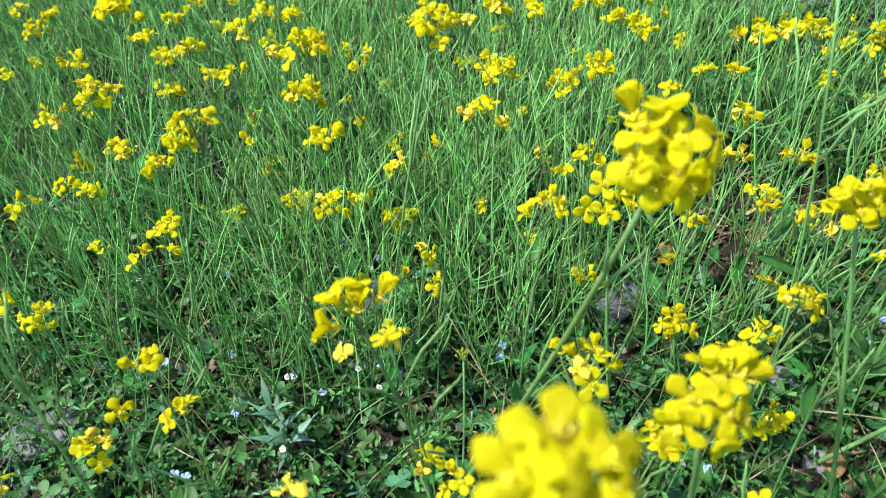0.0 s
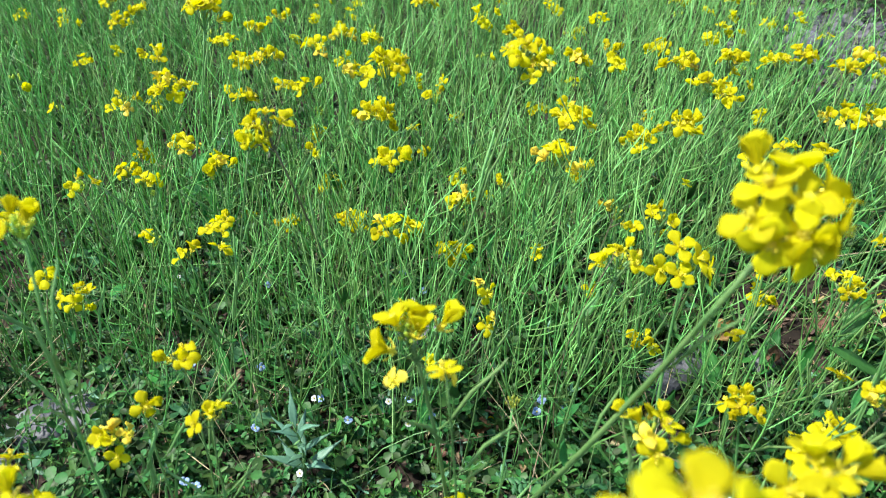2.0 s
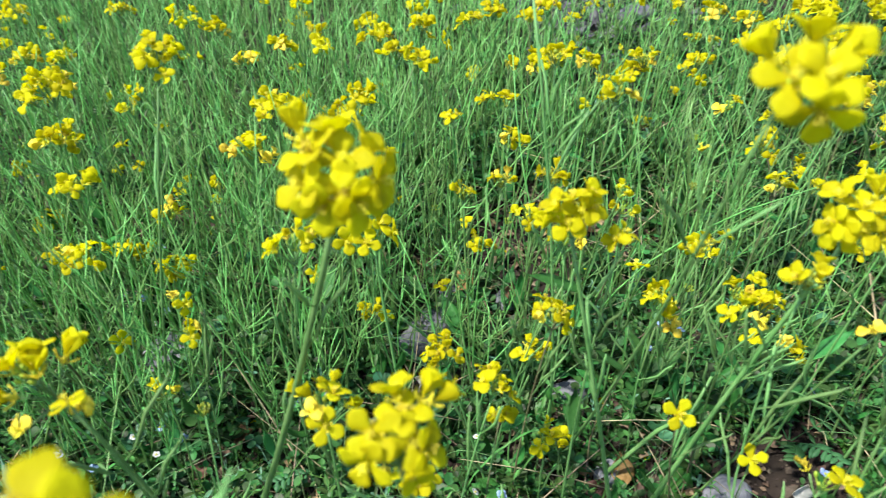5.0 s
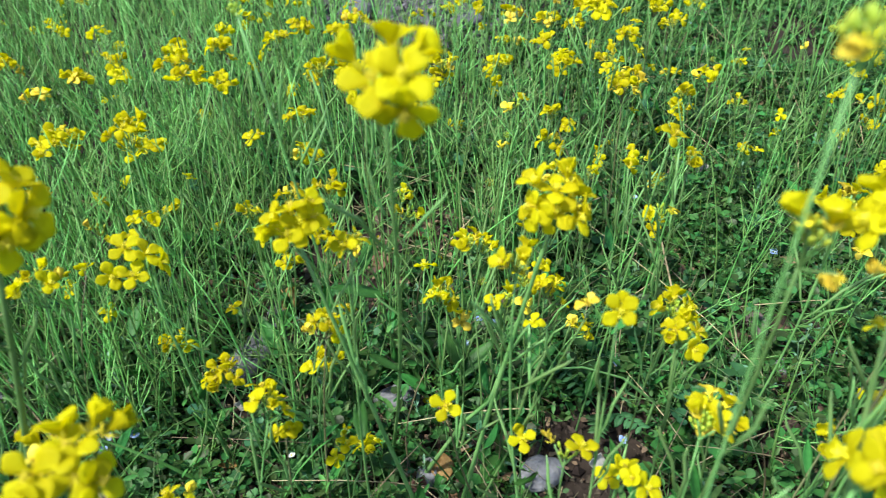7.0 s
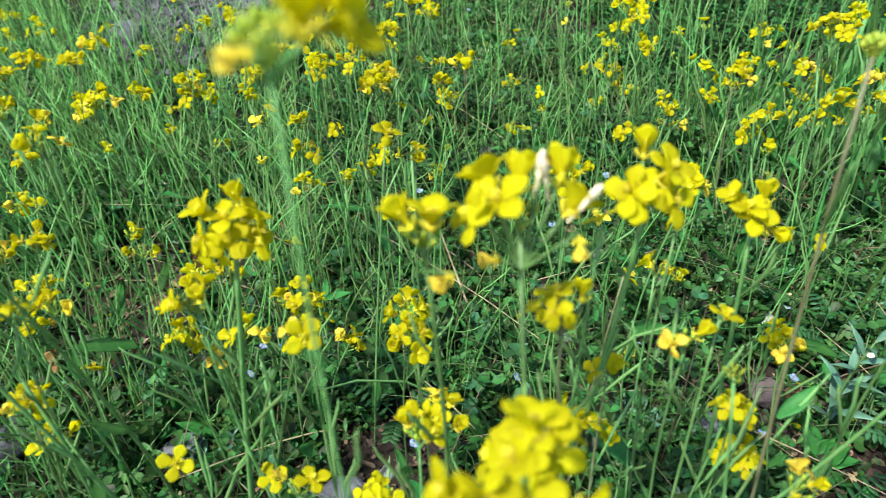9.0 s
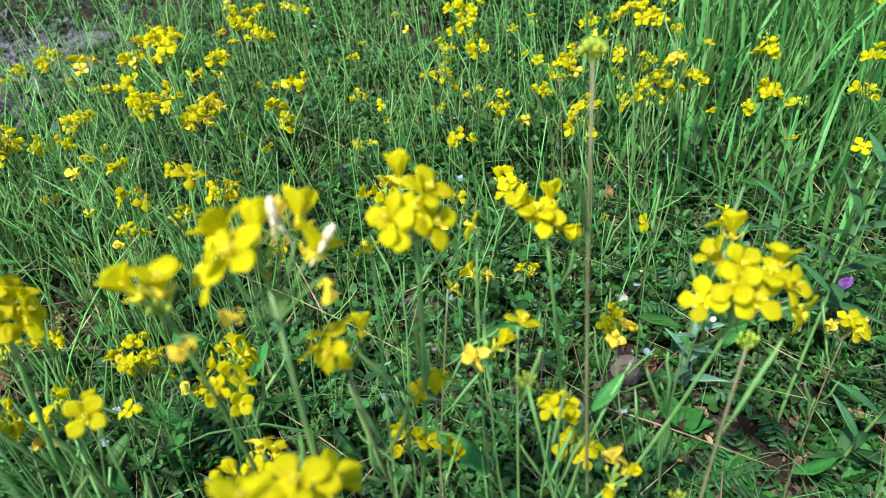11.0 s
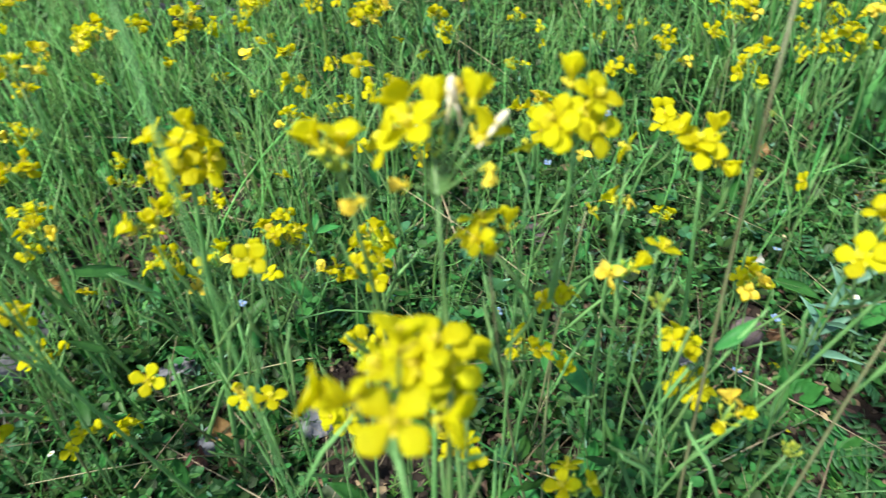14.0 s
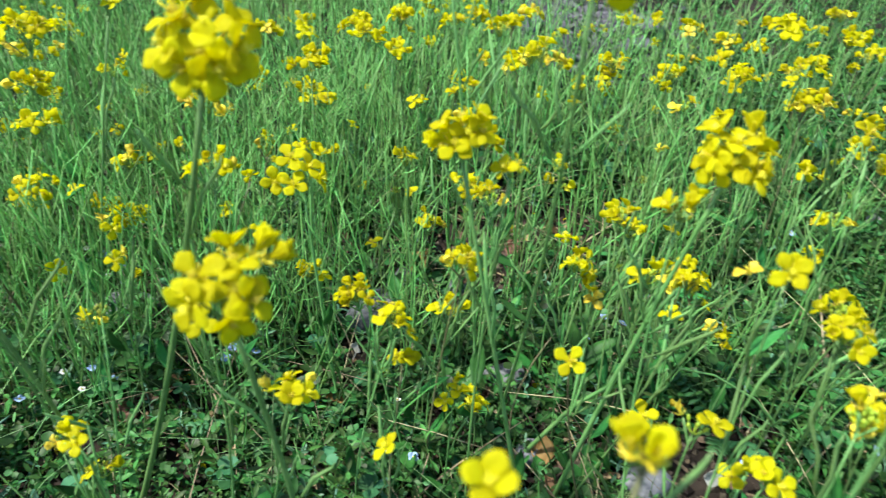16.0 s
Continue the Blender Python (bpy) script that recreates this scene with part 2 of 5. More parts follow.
for number, (count, fat) in enumerate(((5, 1), (9, 1), (14, 1), (15, 1.7))):
    r = random.Random(number)
    one = Shape()
    for k in range(count):
        a, u = 2.4 * k, math.sqrt((k + 0.4) / count)
        at = Vector((0.0062 * u * math.cos(a), 0.0062 * u * math.sin(a), 0.004 - 0.005 * u * u))
        one.tube(((0, 0, -0.006), at * 0.6 + Vector((0, 0, -0.003)), at), (0.0005, 0.0004, 0.0004), 3)
        one.blob((0, 0, 0.0016), (0.0011 * fat, 0.0011 * fat, 0.0023), 0, Matrix.Translation(at) @ pose(0, 0, 0, 25 * u * math.sin(-a), 25 * u * math.cos(a), 0) @ pose(0, 0, 0, 0, 0, r.uniform(0, 90)), 4, 6)
    BUDS.append(one.mesh("bud_head", BUD))
PODS = []
for number in range(3):
    one, long = Shape(), (0.022, 0.03, 0.038)[number]
    one.tube([(0, 0, 0), (0.010, 0, 0.001), (0.011, 0, 0.001), (0.011 + long * 0.5, 0, 0.003 + 0.002 * number), (0.010 + long, 0, 0.008), (0.016 + long, 0, 0.010)], (0.0004, 0.0004, 0.0008, 0.0010, 0.0008, 0.0002), 5)
    PODS.append(one.mesh("pod", STEM))
LEAVES = []
for number, (long, wide) in enumerate(((0.035, 0.0055), (0.045, 0.007), (0.028, 0.004), (0.05, 0.009))):
    one = Shape()
    one.sheet(long, [wide * w for w in (0.5, 0.75, 1.0, 0.9, 0.6, 0.12)], 0.9 - 0.3 * number % 2, 0.25, None, 0, 0.0004, 4, 0.08)
    LEAVES.append(one.mesh("leaf", LEAF))


def bend(a, c, push, steps):
    """Points of a bow from a to c, pushed sideways in the middle."""
    a, c = Vector(a), Vector(c)
    mid = (a + c) / 2 + Vector(push)
    return [(1 - u) ** 2 * a + 2 * u * (1 - u) * mid + u * u * c for u in (i / steps for i in range(steps + 1))]


def mustard(x, y, tall, flowers, spread, near=False, foot=None, blooms=(), old=0.14, dark=None, size=1.0, thin=1.0):
    """One flowering stalk whose head stands at x, y and that far above the ground. blooms: single flowers of a head seen
    close by, each with its place from the head's middle, the way it faces and its form (10 and over: faded)."""
    lean = rnd.gauss(0, 0.1), rnd.gauss(0.08, 0.09)
    base = Vector((*foot, 0)) if foot else Vector((x - lean[0] * tall, y - lean[1] * tall, 0))
    base.z = ground_z(base.x, base.y)
    head = Vector((x, y, SLOPE * x + tall)) - base
    words = "closed buds" if flowers == 0 else "a single flower" if flowers == 1 else "two or three flowers" if flowers < 4 else "several open flowers" if flowers < 8 else "a dense flower head"
    plant = tagged(new("mustard_plant"), ("tall" if tall > 0.24 else "low" if tall < 0.13 else "slender") + " green mustard stalk with " + words + (", yellow" if flowers else ""), "flower", "mustard plants")
    plant.location = base
    thick = (0.0005 + 0.0015 * min(tall, 0.35)) * (1.2 if flowers > 7 else 1.0) * (1.7 if blooms else 1.0) * thin
    line = bend((0, 0, -0.01), head - Vector((0, 0, 0.5 * spread)), (rnd.gauss(0, 0.01), rnd.gauss(0, 0.01), 0), 8)
    stalk = Shape()
    stalk.tube(line, [thick * (1.0 - 0.4 * i / 8) for i in range(9)], 6)
    up = (line[-1] - line[-2]).normalized()
    frame_up = up.to_track_quat("Z", "Y").to_matrix().to_4x4()
    turn0, fading, placed = rnd.uniform(0, 360), rnd.random() < old, []
    for ox, oy, oz, fx, fy, fz, form in blooms:
        placed.append((head + Vector((ox, oy, oz)), Vector((fx, fy, fz)).normalized(), form % 10, form >= 10, 0.7))
    for k in range(0 if blooms else flowers):
        u = math.sqrt((k + 0.6) / flowers) if flowers > 2 else rnd.uniform(0.4, 1.0)
        a = radians(turn0 + 137.5 * k + rnd.uniform(-25, 25))
        u *= rnd.uniform(0.75, 1.15)
        drop = spread * (0.35 - 0.6 * u * u + rnd.uniform(-0.22, 0.22))
        spot = head + frame_up.to_3x3() @ Vector((spread * u * math.cos(a), spread * u * math.sin(a), drop))
        face = (frame_up.to_3x3() @ Vector((math.cos(a) * (0.25 + u), math.sin(a) * (0.25 + u), 1.0))).normalized()
        face = (face + Vector((rnd.gauss(0, 0.25), rnd.gauss(0.12, 0.3), rnd.gauss(0, 0.2)))).normalized()
        placed.append((spot, face, rnd.choice((0, 0, 3, 1) if flowers == 1 else (0, 1, 2, 2, 2, 4, 4, 4, 5, 5, 5)), fading and u > 0.8 or rnd.random() < 0.06, u))
    for spot, face, form, gone, u in placed:
        start = line[-1] - up * (0.2 + 0.8 * u) * spread * 0.9
        stalk.tube((start, start.lerp(spot, 0.55) - face * 0.1 * spread, spot - face * 0.0025), (0.0006, 0.0005, 0.0005), 4)
    part("stem", stalk.mesh("stem", STEM_DARK if (rnd.random() < 0.1 if dark is None else dark) else STEM), plant)
    for spot, face, form, gone, u in placed:
        m = Matrix.Translation(spot) @ face.to_track_quat("Z", "Y").to_matrix().to_4x4() @ pose(0, 0, 0, 0, 0, rnd.uniform(0, 90)) @ Matrix.Scale(size * (rnd.uniform(0.62, 0.75) if blooms and gone else rnd.uniform(1.0, 1.15) if blooms else rnd.uniform(0.70, 0.95)), 4)
        if near and not gone:
            bloom = part("flower", HEARTS[form], plant, m)
            for k in range(4):
                part("petal", PETALS[form], bloom, pose(0, 0, 0, 0, rnd.uniform(-14, 8), 90 * k + rnd.uniform(-8, 8)) @ Matrix.Scale(rnd.uniform(0.94, 1.06), 4))
        else:
            part("flower", rnd.choice((FADED if gone else FLOWERS)[form]), plant, m, "pale wilting flower" if gone else "")
    if flowers != 1:
        top = 0 if flowers == 2 else (3 if spread > 0.009 else 1) if flowers == 0 else rnd.choice((0, 1, 2))
        part("bud_head", BUDS[top], plant, Matrix.Translation(line[-1] + up * 0.3 * spread) @ frame_up @ Matrix.Scale((0.7 if flowers else 0.5) + 8 * min(spread, 0.02), 4), "closed yellow-green buds")
    if tall > 0.09:
        for k in range(rnd.randint(1, 5)):
            u = rnd.uniform(0.55, 0.86)
            spot = line[int(u * 8)].lerp(line[int(u * 8) + 1], u * 8 % 1)
            part("pod", rnd.choice(PODS), plant, Matrix.Translation(spot) @ pose(0, 0, 0, 0, rnd.uniform(-70, -40), rnd.uniform(0, 360)) @ Matrix.Scale(rnd.uniform(0.7, 1.1), 4))
        for k in range(rnd.randint(1, 2)):
            u = rnd.uniform(0.06, 0.5)
            spot = line[int(u * 8)].lerp(line[int(u * 8) + 1], u * 8 % 1)
            part("leaf", rnd.choice(LEAVES), plant, Matrix.Translation(spot) @ pose(0, 0, 0, 0, rnd.uniform(-50, -15), rnd.uniform(0, 360)) @ Matrix.Scale(rnd.uniform(0.5, 0.85), 4))
    return plant


# ---- ground: one sheet, fine where the camera looks and out to the horizon ----
def steps(inner_low, inner_high, step):
    fine = [inner_low + step * i for i in range(int((inner_high - inner_low) / step) + 1)]
    outer = [0.15, 0.5, 1.2, 3, 8, 25, 80, 300, 1000, 2500]
    return [fine[0] - d for d in reversed(outer)] + fine + [fine[-1] + d for d in outer]


across, along = steps(-1.3, 1.7, 0.02), steps(-0.5, 1.9, 0.02)
verts = [(x, y, ground_z(x, y)) for y in along for x in across]
w = len(across)
faces = [(j * w + i, j * w + i + 1, (j + 1) * w + i + 1, (j + 1) * w + i) for j in range(len(along) - 1) for i in range(w - 1)]
tagged(new("ground", mesh("ground", verts, faces, SOIL)), "dark brown crumbly soil under the herbs", "ground", kind="structure")

# ---- plants standing in the patch: place, height of the head, open flowers, spread of the head ----
# heads close to the camera
mustard(0.079, 0.192, 0.324, 11, 0.019, near=True, foot=(-0.012, 0.232), size=1.2, blooms=(
    (-0.0098, 0.0116, 0.0084, -0.13, 0.59, 0.80, 5), (-0.0066, 0.0036, 0.0056, -0.45, -0.05, 0.89, 1), (0.0003, 0.0071, 0.0080, 0.06, 0.39, 0.92, 2),
    (0.0023, -0.0012, 0.0047, 0.02, -0.45, 0.89, 4), (-0.0109, -0.0024, -0.0013, -0.66, -0.44, 0.61, 0), (0.0092, 0.0023, 0.0042, 0.63, 0.21, 0.74, 2),
    (0.0124, -0.0044, -0.0011, 0.84, -0.48, 0.26, 1), (0.0017, -0.0076, -0.0021, -0.11, -0.82, 0.56, 0), (-0.0047, -0.0078, -0.0062, -0.44, -0.89, 0.07, 1),
    (0.0054, -0.0088, -0.0056, 0.33, -0.94, 0.01, 4),
))
mustard(0.020, 0.068, 0.350, 7, 0.013, near=True, size=1.1, blooms=(
    (-0.0075, -0.0048, -0.0015, -0.59, -0.40, 0.70, 1), (-0.0007, -0.0008, 0.0036, 0.03, -0.03, 1.00, 1), (0.0063, -0.0035, 0.0014, 0.61, -0.44, 0.66, 1),
    (0.0011, -0.0071, -0.0011, 0.01, -0.54, 0.84, 0), (0.0098, -0.0068, -0.0032, 0.96, -0.18, 0.23, 1), (-0.0046, -0.0092, -0.0053, -0.02, -0.92, 0.39, 1),
    (0.0057, -0.0100, -0.0059, -0.04, -0.97, -0.26, 2),
))
mustard(0.086, 0.127, 0.264, 9, 0.013, near=True, foot=(0.104, 0.147), size=1.0, blooms=(
    (-0.0067, 0.0004, 0.0059, -0.28, -0.62, 0.73, 0), (-0.0088, -0.0042, -0.0018, -0.66, -0.74, 0.15, 4), (0.0038, 0.0040, 0.0070, 0.04, 0.04, 1.00, 1),
    (0.0046, -0.0028, 0.0028, 0.10, -0.73, 0.68, 0), (0.0087, -0.0038, -0.0012, 0.76, -0.50, 0.42, 1), (0.0031, -0.0065, -0.0051, 0.29, -0.94, -0.20, 2),
    (0.0026, 0.0097, 0.0092, -0.16, 0.51, 0.84, 2), (0.0106, 0.0089, 0.0083, 0.56, 0.40, 0.73, 5), (0.0147, 0.0079, 0.0063, 0.89, 0.23, 0.39, 5),
))
mustard(-0.041, 0.201, 0.256, 6, 0.021, near=True, foot=(-0.012, 0.211), size=1.15, blooms=(
    (-0.0002, 0.0012, -0.0004, 0.15, 0.56, 0.81, 2), (-0.0060, -0.0005, -0.0018, -0.55, 0.41, 0.73, 2), (-0.0077, -0.0076, -0.0092, -0.96, -0.01, 0.28, 2),
    (0.0121, 0.0010, -0.0010, 0.55, 0.50, 0.68, 5), (0.0156, -0.0129, -0.0133, 0.79, 0.04, 0.61, 12), (-0.0044, -0.0188, -0.0152, -0.37, -0.46, 0.81, 13),
    (0.0025, -0.0035, -0.0020, 0.15, 0.19, 0.97, 5),
))
mustard(0.106, 0.322, 0.193, 5, 0.018, near=True, blooms=(
    (-0.0064, 0.0038, 0.0100, 0.01, -0.54, 0.84, 0), (0.0034, -0.0011, 0.0062, 0.61, -0.44, 0.66, 1), (-0.0053, -0.0085, -0.0017, 0.01, -0.54, 0.84, 0),
    (0.0098, -0.0041, 0.0001, 0.96, -0.18, 0.23, 1), (-0.0163, -0.0042, -0.0013, -0.02, -0.92, 0.39, 1),
))
mustard(0.181, 0.220, 0.266, 7, 0.012, near=True, foot=(0.242, 0.182), blooms=(
    (-0.0035, -0.0044, -0.0023, -0.15, -0.63, 0.76, 0), (-0.0058, -0.0001, 0.0033, -0.66, 0.23, 0.72, 2), (-0.0002, 0.0003, 0.0062, -0.01, 0.38, 0.93, 1),
    (0.0071, 0.0010, 0.0066, 0.59, 0.04, 0.81, 2), (0.0025, -0.0034, 0.0022, -0.15, -0.63, 0.76, 0), (0.0073, -0.0026, 0.0026, 0.46, -0.58, 0.67, 1),
    (-0.0077, -0.0017, -0.0013, -0.98, -0.03, 0.17, 5),
))
mustard(0.291, 0.179, 0.270, 9, 0.015, near=True, foot=(0.262, 0.200), blooms=(
    (-0.0073, 0.0056, 0.0065, -0.57, 0.38, 0.73, 2), (-0.0115, 0.0003, -0.0008, -0.96, 0.17, 0.21, 1), (-0.0023, -0.0010, 0.0051, -0.07, -0.08, 0.99, 1),
    (0.0046, -0.0041, 0.0037, 0.62, -0.05, 0.78, 2), (0.0046, -0.0095, -0.0055, 0.38, -0.64, 0.67, 0), (-0.0045, -0.0060, -0.0018, -0.23, -0.55, 0.80, 0),
    (0.0045, 0.0016, 0.0082, 0.11, 0.41, 0.91, 5), (-0.0101, -0.0035, -0.0042, -0.89, -0.45, -0.06, 4), (0.0065, -0.0078, -0.0014, 0.83, -0.47, 0.29, 1),
))
mustard(0.200, 0.146, 0.364, 6, 0.013, near=True, foot=(0.239, 0.271), size=1.05, thin=0.7, blooms=(
    (-0.0039, -0.0046, -0.0011, -0.27, -0.55, 0.79, 0), (0.0026, -0.0002, 0.0065, 0.16, 0.38, 0.91, 2), (0.0070, -0.0052, 0.0036, 0.63, -0.12, 0.77, 5),
    (0.0038, -0.0075, 0.0002, -0.27, -0.55, 0.79, 1), (0.0033, -0.0104, -0.0070, -0.39, -0.86, -0.34, 4), (-0.0065, 0.0015, 0.0020, -0.51, 0.42, 0.75, 5),
))
mustard(0.265, 0.054, 0.396, 3, 0.007, near=True, foot=(0.287, 0.034), size=0.95, thin=0.4, blooms=(
    (-0.0045, -0.0025, -0.0016, -0.99, -0.15, -0.04, 15), (0.0032, -0.0071, 0.0019, 0.25, 0.33, 0.91, 2), (0.0070, -0.0088, 0.0021, 0.65, -0.71, 0.26, 2),
))
pale_headed = mustard(0.340, 0.064, 0.319, 10, 0.018, near=True, foot=(0.284, -0.070), size=1.12, thin=0.7, blooms=(
    (-0.0040, 0.0108, 0.0032, 0.02, 0.68, 0.74, 2), (-0.0115, 0.0065, -0.0022, -0.69, 0.48, 0.55, 1), (0.0021, 0.0048, 0.0034, 0.46, 0.36, 0.81, 5),
    (0.0128, -0.0014, 0.0051, 0.63, 0.38, 0.68, 5), (0.0101, -0.0087, -0.0006, 0.77, -0.03, 0.64, 2), (0.0088, -0.0157, -0.0069, -0.42, -0.60, -0.68, 15),
    (-0.0124, -0.0031, -0.0116, -0.79, 0.60, 0.11, 15), (0.0101, 0.0034, 0.0064, 0.56, 0.46, 0.68, 15), (-0.0063, 0.0037, 0.0023, -0.39, 0.04, 0.92, 4),
))
one = Shape()
one.blob((0, 0, 0.003), (0.0014, 0.0014, 0.0036), 0, None, 6, 8)
one.tube(((0, 0, -0.009), (0.0004, 0, -0.004), (0, 0, 0)), (0.0005, 0.0005, 0.0009), 5)
pale_bud = one.mesh("bud", PALE)
for spot, tilt in (((0.3462, 0.0648, 0.3527), (0, 8, 0)), ((0.3465, 0.0624, 0.3514), (0, -14, 0)), ((0.3520, 0.0505, 0.3474), (20, 25, 0))):
    part("bud", pale_bud, pale_headed, Matrix.Translation(Vector(spot) - pale_headed.location) @ pose(0, 0, 0, *tilt), "cream-white unopened bud")
mustard(0.315, 0.079, 0.317, 3, 0.016, near=True, size=1.1, thin=0.7, blooms=(
    (-0.0050, 0.0002, 0.0021, -0.34, 0.55, 0.76, 5), (-0.0005, -0.0048, 0.0028, 0.28, 0.28, 0.92, 2), (-0.0010, -0.0141, -0.0101, -1.00, -0.04, -0.04, 15),
))
mustard(0.396, 0.059, 0.306, 6, 0.014, near=True, foot=(0.413, 0.098), blooms=(
    (-0.0009, 0.0049, 0.0077, 0.28, 0.28, 0.92, 5), (0.0021, -0.0037, 0.0046, 0.19, -0.43, 0.88, 1), (-0.0077, -0.0022, -0.0027, -0.43, -0.44, 0.78, 0),
    (-0.0011, -0.0086, -0.0039, 0.08, -0.77, 0.64, 1), (-0.0012, -0.0042, 0.0023, 0.56, -0.79, 0.25, 4), (-0.0091, 0.0010, -0.0017, -0.76, 0.07, 0.64, 1),
))
mustard(0.471, 0.054, 0.260, 5, 0.013, near=True, blooms=(
    (-0.0070, 0.0058, 0.0034, -0.34, 0.55, 0.76, 2), (0.0006, -0.0018, 0.0046, 0.28, 0.28, 0.92, 5), (-0.0054, -0.0025, -0.0004, -0.43, -0.44, 0.78, 4),
    (-0.0007, -0.0082, -0.0045, -0.02, -1.00, -0.05, 5), (-0.0060, 0.0005, 0.0018, -0.09, -0.09, 0.99, 1),
))
mustard(0.484, -0.031, 0.257, 10, 0.023, near=True, foot=(0.462, 0.030), size=0.98, thin=0.7, blooms=(
    (0.0011, 0.0119, 0.0145, 0.39, 0.28, 0.88, 5), (-0.0085, 0.0122, 0.0090, -0.22, 0.61, 0.77, 2), (-0.0065, 0.0043, 0.0084, -0.41, -0.37, 0.84, 1),
    (-0.0180, 0.0107, -0.0047, -0.69, 0.18, 0.70, 0), (-0.0094, -0.0046, -0.0008, -0.41, -0.37, 0.84, 0), (0.0049, -0.0063, 0.0081, 0.39, 0.28, 0.88, 2),
    (0.0021, -0.0169, -0.0075, -0.13, -0.99, -0.00, 4), (0.0025, -0.0119, 0.0013, 0.06, -0.75, 0.66, 1), (-0.0014, -0.0052, 0.0058, -0.01, -0.05, 1.00, 1),
    (-0.0110, 0.0027, 0.0034, -0.69, 0.18, 0.70, 1),
))
mustard(0.285, 0.004, 0.301, 6, 0.018, near=True, size=0.95, blooms=(
    (-0.0015, -0.0050, 0.0027, -0.33, -0.39, 0.86, 0), (0.0078, -0.0096, 0.0010, 0.62, -0.75, 0.25, 2), (-0.0108, 0.0090, 0.0042, -0.79, 0.54, 0.29, 2),
    (-0.0062, 0.0031, 0.0058, -0.79, 0.54, 0.29, 5), (0.0068, 0.0045, 0.0135, 0.36, 0.37, 0.86, 2), (0.0009, 0.0027, 0.0108, -0.29, 0.60, 0.75, 4),
))
mustard(0.314, 0.020, 0.276, 4, 0.010, near=True, blooms=(
    (-0.0003, -0.0017, 0.0018, -0.31, -0.45, 0.84, 0), (-0.0078, 0.0036, 0.0031, -0.72, -0.00, 0.69, 1), (-0.0023, 0.0041, 0.0064, -0.01, -0.03, 1.00, 1),
    (-0.0094, 0.0027, 0.0007, -0.31, -0.45, 0.84, 1),
))
mustard(0.316, 0.031, 0.261, 4, 0.014, near=True, blooms=(
    (-0.0016, -0.0032, 0.0031, -0.35, -0.34, 0.87, 1), (0.0073, -0.0047, 0.0060, 0.63, -0.32, 0.71, 2), (-0.0079, 0.0032, -0.0000, -0.72, 0.63, 0.31, 4),
    (0.0008, -0.0094, -0.0004, -0.66, -0.60, 0.45, 1),
))
mustard(0.197, 0.044, 0.266, 2, 0.007, near=True, size=1.05, blooms=(
    (-0.0003, -0.0020, 0.0010, -0.10, -0.14, 0.98, 5), (-0.0055, 0.0000, 0.0022, -0.01, 0.38, 0.93, 5),
))
mustard(0.157, 0.043, 0.264, 1, 0.005, near=True, size=1, blooms=(
    (-0.0004, -0.0010, 0.0013, -0.10, -0.14, 0.98, 2),
))
# a tall budded stalk and heads all through the patch
mustard(0.180, 0.292, 0.338, 0, 0.004, near=True, foot=(0.226, 0.276), dark=False)
mustard(0.568, -0.103, 0.150, 1, 0.009, near=True)
mustard(0.641, -0.092, 0.150, 4, 0.009, near=True)
mustard(0.608, -0.061, 0.150, 4, 0.009, near=True)
mustard(0.785, -0.058, 0.150, 2, 0.009, near=True)
mustard(0.446, -0.043, 0.265, 0, 0.005, near=True)
mustard(0.425, -0.042, 0.198, 0, 0.006, near=True)
mustard(0.880, -0.033, 0.150, 6, 0.009, near=True)
mustard(0.421, -0.018, 0.196, 3, 0.008, near=True)
mustard(0.494, -0.014, 0.266, 1, 0.003, near=True)
mustard(0.760, -0.014, 0.170, 1, 0.010, near=True)
mustard(0.364, 0.005, 0.170, 3, 0.010, near=True)
mustard(0.880, 0.008, 0.150, 3, 0.009, near=True)
mustard(0.400, 0.012, 0.249, 0, 0.006, near=True)
mustard(0.462, 0.016, 0.137, 5, 0.010, near=True)
mustard(0.436, 0.021, 0.191, 2, 0.005, near=True)
mustard(0.445, 0.022, 0.181, 3, 0.007, near=True)
mustard(0.423, 0.033, 0.245, 1, 0.003, near=True)
mustard(0.658, 0.033, 0.150, 1, 0.009, near=True)
mustard(0.411, 0.037, 0.237, 2, 0.005, near=True)
mustard(0.835, 0.041, 0.115, 1, 0.003, near=True)
mustard(0.539, 0.041, 0.141, 4, 0.008, near=True)
mustard(0.337, 0.042, 0.170, 4, 0.010, near=True)
mustard(0.551, 0.048, 0.132, 5, 0.009, near=True)
mustard(0.356, 0.056, 0.274, 5, 0.010, near=True)
mustard(0.380, 0.064, 0.293, 1, 0.003, near=True)
mustard(0.411, 0.068, 0.196, 3, 0.007, near=True)
mustard(0.420, 0.069, 0.136, 2, 0.005, near=True)
mustard(0.634, 0.070, 0.150, 1, 0.009, near=True)
mustard(0.837, 0.072, 0.150, 5, 0.009, near=True)
mustard(0.451, 0.076, 0.254, 1, 0.003, near=True)
mustard(0.400, 0.076, 0.159, 5, 0.009, near=True)
mustard(0.320, 0.091, 0.203, 3, 0.009, near=True)
mustard(0.473, 0.093, 0.200, 2, 0.005, near=True)
mustard(0.338, 0.099, 0.188, 6, 0.011, near=True)
mustard(0.461, 0.103, 0.196, 1, 0.003, near=True)
mustard(0.308, 0.103, 0.151, 3, 0.007, near=True)
mustard(0.537, 0.120, 0.210, 5, 0.009, near=True)
mustard(0.276, 0.121, 0.170, 2, 0.010, near=True)
mustard(0.314, 0.123, 0.122, 2, 0.006, near=True)
mustard(0.769, 0.128, 0.191, 3, 0.008, near=True)
mustard(0.295, 0.130, 0.246, 2, 0.005, near=True)
